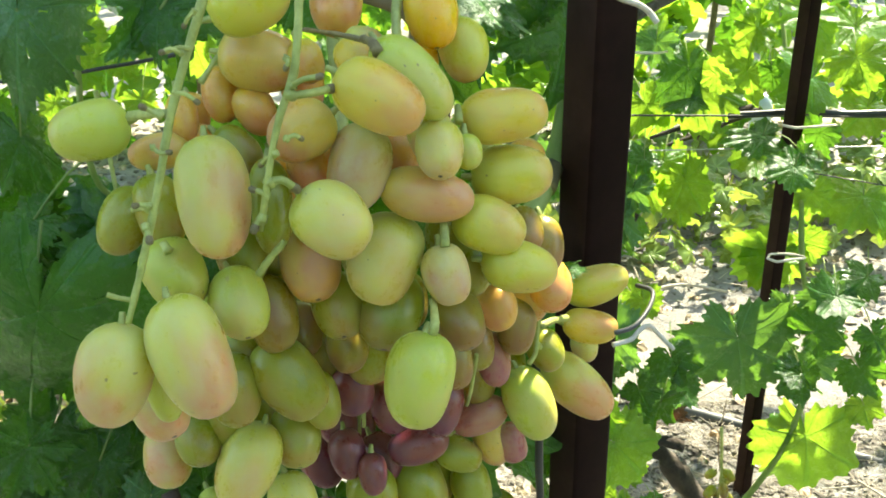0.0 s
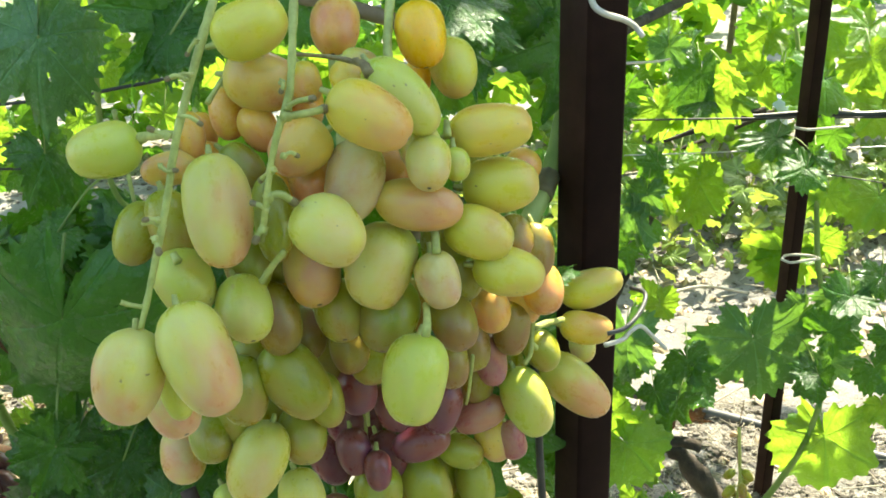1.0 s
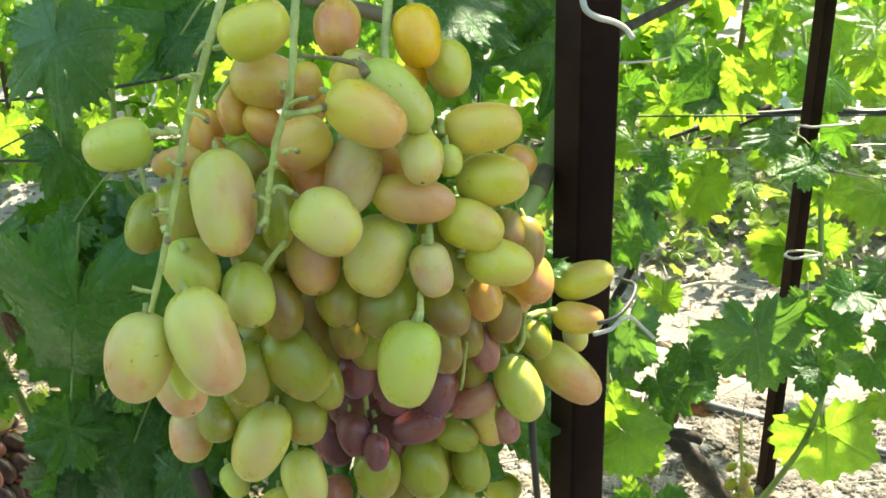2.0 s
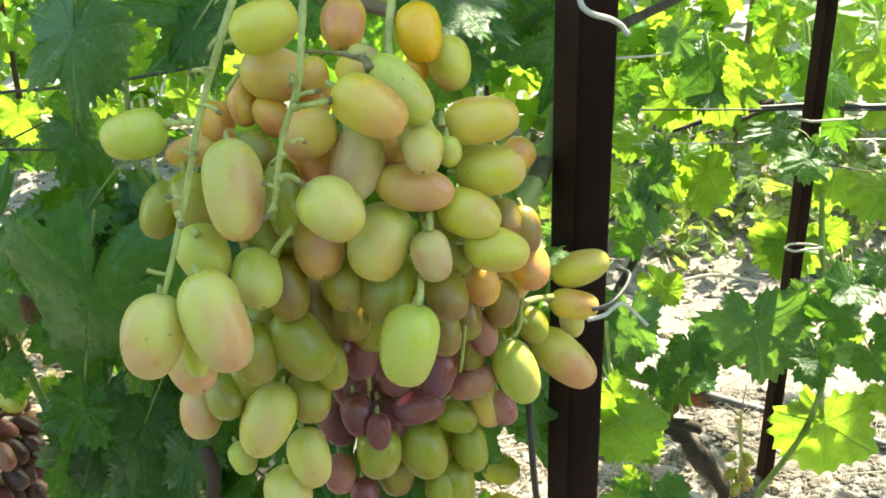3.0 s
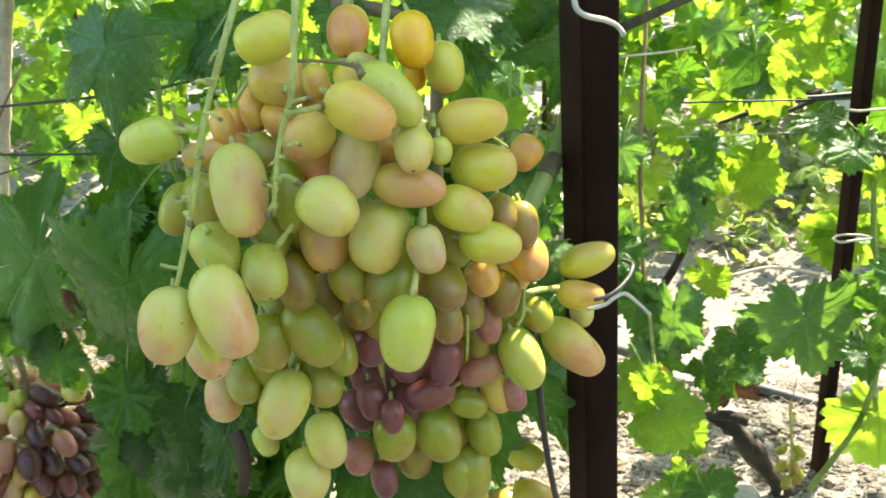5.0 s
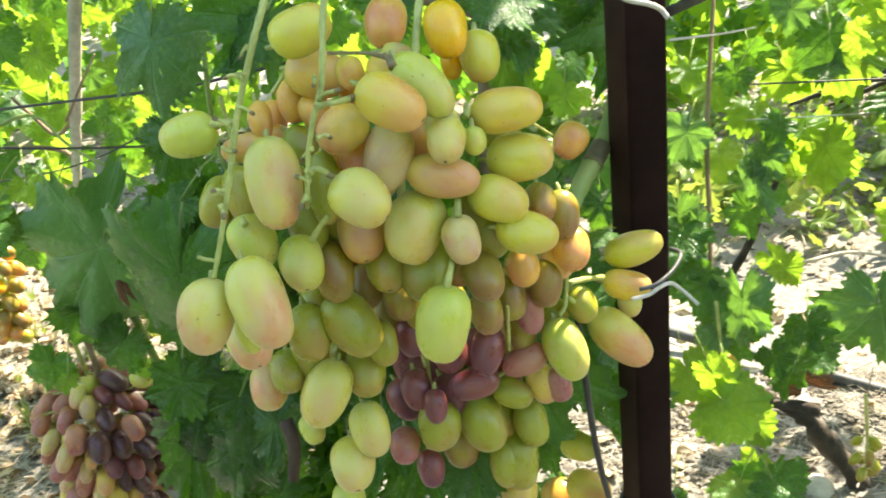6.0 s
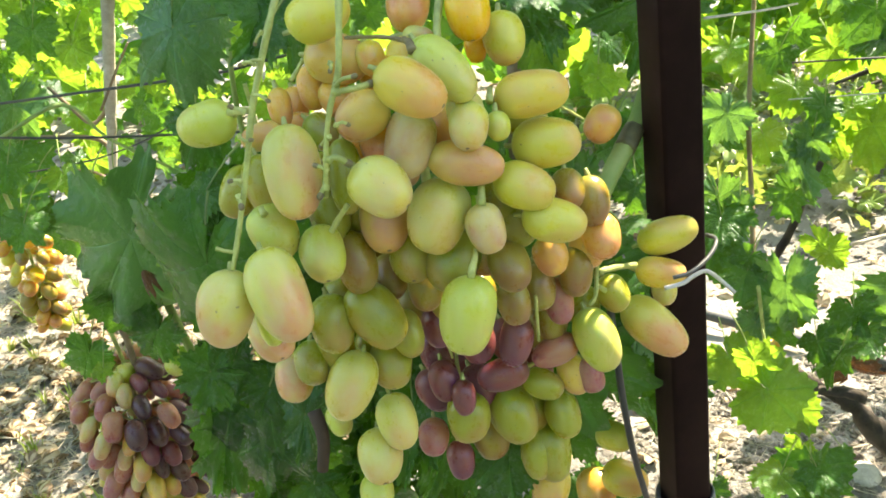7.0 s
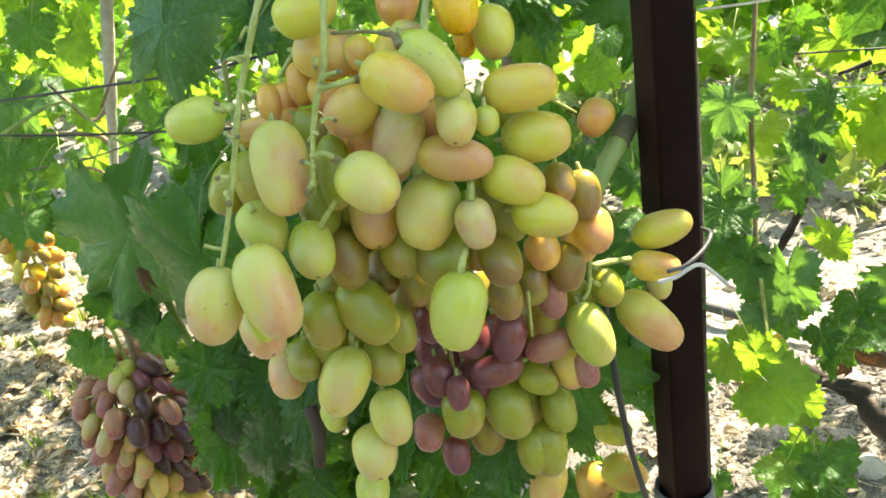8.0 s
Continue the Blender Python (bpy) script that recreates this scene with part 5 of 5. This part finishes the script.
tagged(tube("trellis_wire", [(-1.241, 0.966, 0.901), (-0.895, 1.032, 0.900), (-0.723, 1.049, 0.927), (-0.598, 1.061, 0.978)], 0.0013, 0.0013, WIRE_DARK), "dark trellis wire of the second row", "wire", kind="structure")
tagged(tube("trellis_wire", [(0.204, 1.566, 0.844), (0.442, 1.598, 0.834), (0.746, 1.634, 0.821), (1.172, 1.694, 0.799)], 0.0018, 0.0018, WIRE_DARK), "dark trellis wire of the second row", "wire", kind="structure")
tagged(tube("trellis_wire", [(0.226, 1.561, 0.781), (0.558, 1.601, 0.775), (0.747, 1.613, 0.775), (1.173, 1.678, 0.764)], 0.0012, 0.0012, WIRE), "thin grey trellis wire of the second row", "wire", kind="structure")
tagged(tube("trellis_wire", [(0.535, 1.546, 0.754), (0.730, 1.543, 0.720), (1.174, 1.613, 0.619)], 0.0012, 0.0012, WIRE_DARK), "dark trellis wire of the second row", "wire", kind="structure")
hose = tagged(tube("drip_hose", [(0.422, 1.636, 0.823), (0.480, 1.631, 0.827), (0.567, 1.628, 0.833), (0.647, 1.630, 0.828), (0.751, 1.647, 0.825), (1.101, 1.742, 0.793)], 0.0065, 0.0065, HOSE), "black drip irrigation hose tied along the trellis wire", "hose")
tagged(tube("string", [(0.118, 0.627, 1.161), (0.165, 0.800, 1.122), (0.200, 0.941, 1.092)], 0.0011, 0.0011, TWINE), "pale twine stretched between the trellis posts", "string")
loop = thing("tie_wire", (0.106, 0.515, 1.006), "bent pale wire tied round the steel post", "wire", "tie wires")
tube("wire", [(0.096, 0.453, 1.032), (0.107, 0.458, 1.033), (0.113, 0.471, 1.031), (0.121, 0.484, 1.028), (0.130, 0.493, 1.016), (0.139, 0.492, 1.007)], 0.0015, 0.0014, TWINE, loop, "")
tube("wire", [(0.100, 0.476, 1.027), (0.112, 0.481, 1.029), (0.123, 0.499, 1.032), (0.127, 0.514, 1.036), (0.120, 0.532, 1.031)], 0.0015, 0.0015, PIPE, loop, "")
loop_top = thing("tie_wire", (0.101, 0.514, 1.216), "bent pale wire tied round the steel post", "wire", "tie wires")
tube("wire", [(0.087, 0.519, 1.230), (0.089, 0.515, 1.221), (0.096, 0.514, 1.216), (0.107, 0.524, 1.211), (0.115, 0.533, 1.205), (0.120, 0.531, 1.199)], 0.0020, 0.0018, TWINE, loop_top, "")
tagged(tube("prop_rod", [(0.116, 0.655, 1.176), (0.148, 0.743, 1.170), (0.233, 0.923, 1.167)], 0.0045, 0.0045, BARK), "dark rod fixed to the head of the post", "rod")
cord = tagged(tube("drip_tube", [(0.054, 0.493, 1.000), (0.057, 0.488, 0.966), (0.059, 0.495, 0.911), (0.063, 0.510, 0.846), (0.070, 0.540, 0.761), (0.077, 0.623, 0.575)], 0.0027, 0.0027, HOSE), "thin black drip tube hanging beside the post", "hose")
tube("trunk", [(0.498, 1.500, -0.046), (0.472, 1.500, 0.016), (0.432, 1.500, 0.077), (0.391, 1.510, 0.131), (0.352, 1.520, 0.178), (0.324, 1.530, 0.195)], 0.0250, 0.0150, BARK, far_vine, "dark gnarled trunk with shredding bark", sides=12, lumps=0.22, seed=4)
tube("arm", [(0.352, 1.520, 0.178), (0.307, 1.530, 0.200), (0.254, 1.530, 0.234), (0.202, 1.530, 0.255), (0.116, 1.530, 0.272)], 0.0130, 0.0090, BARK, far_vine, "", lumps=0.18, seed=5)
tube("arm", [(0.340, 1.284, 0.363), (0.298, 1.284, 0.372), (0.237, 1.278, 0.379), (0.193, 1.285, 0.400), (0.122, 1.313, 0.436)], 0.0100, 0.0060, BARK, far_vine, "", lumps=0.18, seed=6)
tube("cane", [(0.500, 1.470, 0.071), (0.509, 1.470, 0.095), (0.553, 1.470, 0.186), (0.586, 1.480, 0.273), (0.602, 1.500, 0.336), (0.604, 1.530, 0.438), (0.598, 1.560, 0.512), (0.588, 1.580, 0.571), (0.593, 1.660, 0.692), (0.592, 1.750, 0.788), (0.587, 1.820, 0.872), (0.586, 1.900, 0.968), (0.581, 1.950, 1.049)], 0.0062, 0.0048, CANE, far_vine, "green-brown upright shoot", lumps=0.08)
tube("cane", [(0.204, 1.336, 0.377), (0.179, 1.383, 0.461), (0.169, 1.420, 0.518), (0.165, 1.501, 0.631), (0.161, 1.579, 0.738), (0.167, 1.666, 0.856), (0.175, 1.75, 0.98), (0.18, 1.80, 1.10)], 0.0050, 0.0040, WOOD, far_vine, "")
tube("cane", [(0.203, 1.600, 0.445), (0.215, 1.600, 0.464), (0.242, 1.600, 0.524), (0.263, 1.600, 0.596), (0.286, 1.600, 0.647)], 0.0085, 0.0060, BARK, far_vine, "cut brown spur", lumps=0.12)
tube("cane", [(0.308, 1.652, 0.776), (0.359, 1.662, 0.791), (0.417, 1.652, 0.811), (0.488, 1.666, 0.830)], 0.0030, 0.0075, BARK, far_vine, "dark horizontal arm", lumps=0.12)
tube("cane", [(0.332, 1.727, 0.720), (0.362, 1.745, 0.734), (0.402, 1.763, 0.742), (0.46, 1.78, 0.76), (0.54, 1.80, 0.79)], 0.0028, 0.0055, BARK, far_vine, "", lumps=0.12)
tube("cane", [(0.458, 1.460, 0.172), (0.447, 1.460, 0.239), (0.449, 1.460, 0.305), (0.452, 1.460, 0.340)], 0.0013, 0.0008, WOOD, far_vine, "dry brown flower stalk")
tube("cane", [(-0.723, 1.120, 1.173), (-0.750, 1.120, 1.094), (-0.774, 1.120, 1.017), (-0.799, 1.120, 0.936), (-0.821, 1.120, 0.860), (-0.839, 1.120, 0.779)], 0.0095, 0.0070, STRAW, near_vine, "pale sunlit upright stem", lumps=0.12)
tube("cane", [(-0.788, 1.120, 0.973), (-0.831, 1.120, 0.943), (-0.866, 1.120, 0.977), (-0.892, 1.120, 1.007)], 0.0035, 0.0025, WOOD, near_vine, "", lumps=0.1)
tube("cane", [(-0.826, 1.140, 0.891), (-0.851, 1.140, 0.912), (-0.938, 1.140, 0.918), (-1.066, 1.140, 0.917)], 0.0040, 0.0030, WOOD, near_vine, "", lumps=0.1)
tube("cane", [(-0.826, 1.120, 0.840), (-0.856, 1.120, 0.861), (-0.909, 1.120, 0.868)], 0.0030, 0.0020, WOOD, near_vine, "", lumps=0.1)
tube("cane", [(-0.792, 1.100, 0.971), (-0.745, 1.100, 1.030), (-0.711, 1.100, 1.071)], 0.0022, 0.0015, WOOD, near_vine, "", lumps=0.1)
tube("cane", [(-0.629, 0.800, 0.781), (-0.625, 0.800, 0.738), (-0.631, 0.800, 0.674), (-0.646, 0.800, 0.596)], 0.0045, 0.0035, WOOD, near_vine, "")
tube("cane", [(-0.831, 0.926, 0.993), (-0.749, 0.971, 1.022), (-0.690, 0.966, 0.972), (-0.608, 0.971, 0.924)], 0.0030, 0.0020, CANE, near_vine, "")
tube("tie", [(0.479, 1.425, 0.640), (0.492, 1.415, 0.639), (0.515, 1.417, 0.642), (0.544, 1.438, 0.636), (0.540, 1.495, 0.616), (0.506, 1.493, 0.617), (0.479, 1.425, 0.640)], 0.0022, 0.0022, TWINE, far_vine, "white tie round shoot and post")
tube("tie", [(0.484, 1.458, 0.859), (0.503, 1.448, 0.858), (0.530, 1.451, 0.859), (0.587, 1.513, 0.843)], 0.0022, 0.0018, TWINE, far_vine, "white tie round shoot and post")
dry_leaf((-0.286, 0.447, 1.045), (-0.281, 0.439, 1.040), (0.08, -0.51, 0.85), 1)
dry_leaf((0.343, 1.500, 0.287), (0.340, 1.490, 0.243), (-0.63, -0.63, 0.17), 0)
dry_leaf((0.334, 1.500, 0.267), (0.347, 1.490, 0.240), (0.4, -0.7, 0.4), 2)
tagged(tube("irrigation_pipe", [(-0.372, 2.254, 0.062), (0.061, 2.039, 0.062), (0.313, 1.913, 0.062), (0.421, 1.859, 0.062), (0.601, 1.769, 0.062), (0.781, 1.680, 0.062), (1.214, 1.464, 0.062), (1.862, 1.141, 0.062)], 0.0135, 0.0135, PIPE, sides=12), "grey-black irrigation pipe lying on the soil", "pipe")
tagged(tube("dry_cane", [(0.449, 2.471, 0.04), (0.579, 2.517, 0.05), (0.710, 2.503, 0.035)], 0.006, 0.004, STRAW), "pale dry pruned cane lying on the soil", "cane")
rock = piece("stone", lathe("stone", [(0.006, -0.012), (0.028, -0.006), (0.034, 0.010), (0.025, 0.024), (0.008, 0.030)], TWINE, 14))
rock.location = (0.373, 1.474, height(0.373, 1.474))
tagged(rock, "pale grey rounded stone on the soil", "stone")
bottle = thing("plastic_bottle", (0.631, 2.107, 0.693), "pale blue plastic bottle hung upside down on the wire", "bottle")
flask = piece("body", lathe("body", [(0.004, 0.045), (0.014, 0.040), (0.022, 0.026), (0.0245, 0.010), (0.0235, 0.0), (0.0245, -0.015), (0.0245, -0.045), (0.019, -0.062), (0.010, -0.072), (0.010, -0.082)], BOTTLE, 18), bottle, "", True)
piece("cap", lathe("cap", [(0.011, -0.081), (0.013, -0.083), (0.013, -0.098), (0.010, -0.100)], HOSE, 14), bottle, "dark screw cap", True)
tube("hanger", [(0.631, 2.107, 0.733), (0.641, 2.107, 0.993)], 0.001, 0.001, WIRE, bottle)


# ---- foliage that fills the rows ----
def fill_leaves(parent, number, box, size, seed, shapes_a, shapes_b, share, keep=None, roof=False):
    """Leaves at large on a vine, each hanging from its stalk."""
    rng = random.Random(seed)
    made = 0
    while made < number:
        p = Vector((rng.uniform(box[0], box[1]), rng.uniform(box[2], box[3]), rng.uniform(box[4], box[5])))
        if keep and not keep(p):
            continue
        made += 1
        down = Vector((rng.gauss(0, 0.5), rng.gauss(0, 0.3) - 0.1, -1 + rng.uniform(-0.2, 0.5))).normalized()
        out = Vector((rng.gauss(0, 0.5), rng.gauss(-0.55, 0.5), rng.uniform(0.0, 1.0)))
        if rng.random() < 0.28:  # some blades lie flat and catch the sky
            out = Vector((rng.gauss(0.15, 0.2), rng.gauss(-0.35, 0.2), 0.9))
        if roof:  # blades of the canopy turn their faces to the sun
            out = TO_SUN + Vector((rng.gauss(0, 0.35), rng.gauss(0, 0.35), rng.gauss(0, 0.35)))
            down = Vector((rng.gauss(0, 0.7), rng.gauss(-0.5, 0.5), rng.uniform(-0.7, 0.1))).normalized()
        shapes = shapes_a if rng.random() < share else shapes_b
        set_leaf(rng.choice(shapes), p, p + down * rng.uniform(*size), out, parent)



def clear_right(p):
    """Keeps the openings in the second row through which the path shows."""
    return p.z > 0.80 + 0.10 * math.sin(p.x * 7) or (p.x < -0.9 and p.z > 0.62)


# sunbeams that slip through the canopy: where they land
BEAMS = [((0.021, 0.549, 1.210), 0.085), ((0.068, 0.512, 1.053), 0.060), ((0.076, 0.459, 1.080), 0.105), ((0.106, 0.512, 1.047), 0.085), ((-0.002, 0.638, 1.136), 0.060), ((-0.039, 0.470, 1.204), 0.035), ((-0.061, 0.437, 1.201), 0.032), ((-0.870, 0.930, 0.800), 0.110), ((0.259, 1.671, 0.754), 0.220)]


def canopy(p):
    """Leaves out of the way of the sunbeams."""
    for q, wide in BEAMS:
        d = p - Vector(q)
        if (d - TO_SUN * d.dot(TO_SUN)).length < wide:
            return False
    return True


fill_leaves(far_vine, 330, (-2.0, 2.6, 1.50, 2.20, 0.60, 1.22), (0.032, 0.066), 31, FAR_BLADES, FAR_DARK + DUSTY_SHEEN_BLADES, 0.48, clear_right)
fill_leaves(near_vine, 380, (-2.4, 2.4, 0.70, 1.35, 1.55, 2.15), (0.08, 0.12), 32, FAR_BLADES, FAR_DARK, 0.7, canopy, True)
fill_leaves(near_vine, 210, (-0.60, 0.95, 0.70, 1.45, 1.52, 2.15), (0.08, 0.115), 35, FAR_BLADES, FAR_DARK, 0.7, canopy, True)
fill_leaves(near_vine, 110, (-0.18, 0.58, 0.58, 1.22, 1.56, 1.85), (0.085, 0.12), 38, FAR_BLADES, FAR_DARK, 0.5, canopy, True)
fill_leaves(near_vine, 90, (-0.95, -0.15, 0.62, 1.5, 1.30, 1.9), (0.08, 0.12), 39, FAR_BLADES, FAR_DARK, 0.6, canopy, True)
# extra leaves out of view, added to keep sun flecks off the bunch
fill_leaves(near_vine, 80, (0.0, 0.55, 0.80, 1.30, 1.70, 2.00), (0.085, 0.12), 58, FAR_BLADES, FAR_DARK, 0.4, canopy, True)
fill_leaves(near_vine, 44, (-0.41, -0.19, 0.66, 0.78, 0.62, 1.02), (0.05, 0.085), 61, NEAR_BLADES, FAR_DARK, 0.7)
# unseen leaves added to dapple the right soil and shade the pink bunch
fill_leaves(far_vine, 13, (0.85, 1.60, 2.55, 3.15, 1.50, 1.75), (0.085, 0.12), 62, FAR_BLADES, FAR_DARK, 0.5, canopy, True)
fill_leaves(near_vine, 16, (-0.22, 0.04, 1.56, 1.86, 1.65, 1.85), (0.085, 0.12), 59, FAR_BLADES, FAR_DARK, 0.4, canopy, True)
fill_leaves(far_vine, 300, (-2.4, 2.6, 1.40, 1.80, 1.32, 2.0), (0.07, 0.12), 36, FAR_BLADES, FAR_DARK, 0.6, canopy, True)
# unseen leaves over the path, added to shade the left soil
fill_leaves(far_vine, 62, (-1.9, 0.3, 2.3, 3.5, 1.30, 1.70), (0.09, 0.13), 40, FAR_BLADES, FAR_DARK, 0.6, canopy, True)
fill_leaves(far_vine, 150, (-2.2, 0.0, 2.0, 2.9, 0.85, 1.6), (0.05, 0.09), 37, FAR_BLADES, FAR_DARK, 0.7, canopy, True)
fill_leaves(far_vine, 140, (-2.3, -0.55, 1.3, 2.2, 0.66, 1.2), (0.030, 0.060), 33, FAR_BLADES, FAR_DARK, 0.8)

fill_leaves(near_vine, 22, (-0.17, 0.02, 0.55, 0.66, 0.88, 1.10), (0.06, 0.09), 48, FAR_BLADES, FAR_DARK, 0.15)
fill_leaves(near_vine, 64, (-0.20, 0.05, 0.62, 0.95, 0.55, 1.04), (0.04, 0.08), 34, NEAR_BLADES, FAR_DARK, 0.7)

SMALL = leaf_shape(71, n=26, rings=(0.55, 1.0), cup=0.3, teeth=0.08)


def hedge(name, number, box, size, seed, mat, label, flat=0.9):
    return scatter_blades(name, number, box, size, mat, label, "vines", seed, flat, SMALL)


# sunlit and dark foliage differ by leaf colour, whatever sun reaches them
hedge("vine_row_foliage", 1500, (-5.5, 7.0, 3.6, 4.5, 0.12, 1.25), (0.07, 0.13), 41, LEAF_SUNLIT, "sunlit foliage of the third vine row")
hedge("vine_row_foliage", 700, (-5.5, 7.0, 3.6, 4.5, 0.12, 1.25), (0.07, 0.13), 42, LEAF_DARK, "dark foliage of the third vine row")
hedge("vine_row_foliage", 1700, (-8.0, 10.0, 5.9, 6.9, 0.1, 1.7), (0.09, 0.15), 43, LEAF_SUNLIT, "sunlit foliage of the fourth vine row")
hedge("vine_row_foliage", 1700, (-10.0, 12.0, 8.2, 9.4, 0.0, 1.9), (0.12, 0.2), 44, LEAF_DARK, "foliage of a far vine row")
# both rows run on out of view, added to cut bounce from the soil
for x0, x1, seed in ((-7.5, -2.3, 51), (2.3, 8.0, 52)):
    hedge("vine_row_foliage", 1000, (x0, x1, 0.7, 1.4, 0.5, 2.15), (0.08, 0.13), seed, LEAF_DARK, "unseen dark foliage that carries on the near vine row, for shade")
    hedge("vine_row_foliage", 900, (x0, x1, 1.5, 2.2, 0.5, 1.95), (0.08, 0.13), seed + 4, LEAF_SUNLIT, "unseen bright foliage that carries on the second vine row, for shade")
# assumed row behind the camera, there only to screen low sky from the bunch
hedge("vine_row_foliage", 3200, (-5.0, 5.5, -2.1, -1.3, 0.15, 2.10), (0.08, 0.14), 47, LEAF_DARK, "unseen foliage behind the camera, added to block low front light")
hedge("far_trees", 2600, (-24.0, 26.0, 13.0, 17.0, 0.0, 4.5), (0.25, 0.5), 45, LEAF_DARK, "dark trees behind the vineyard")
hedge("weeds", 800, (-0.6, 2.6, 2.6, 3.7, 0.03, 0.22), (0.03, 0.07), 46, GRASS, "low weeds on the path between the rows", 0.5)
for row_y, gap, start in ((4.0, 1.1, -4.6), (6.4, 1.3, -7.0)):
    for k in range(9):
        x = start + gap * k
        stake = tube("vine_stake", [(x, row_y, -0.05), (x + 0.03, row_y, 0.8), (x + 0.02, row_y, 1.6)], 0.014, 0.012, WOOD if k % 2 else RUST)
        tagged(stake, "thin dark stake in a far vine row", "stake", group="vine stakes")
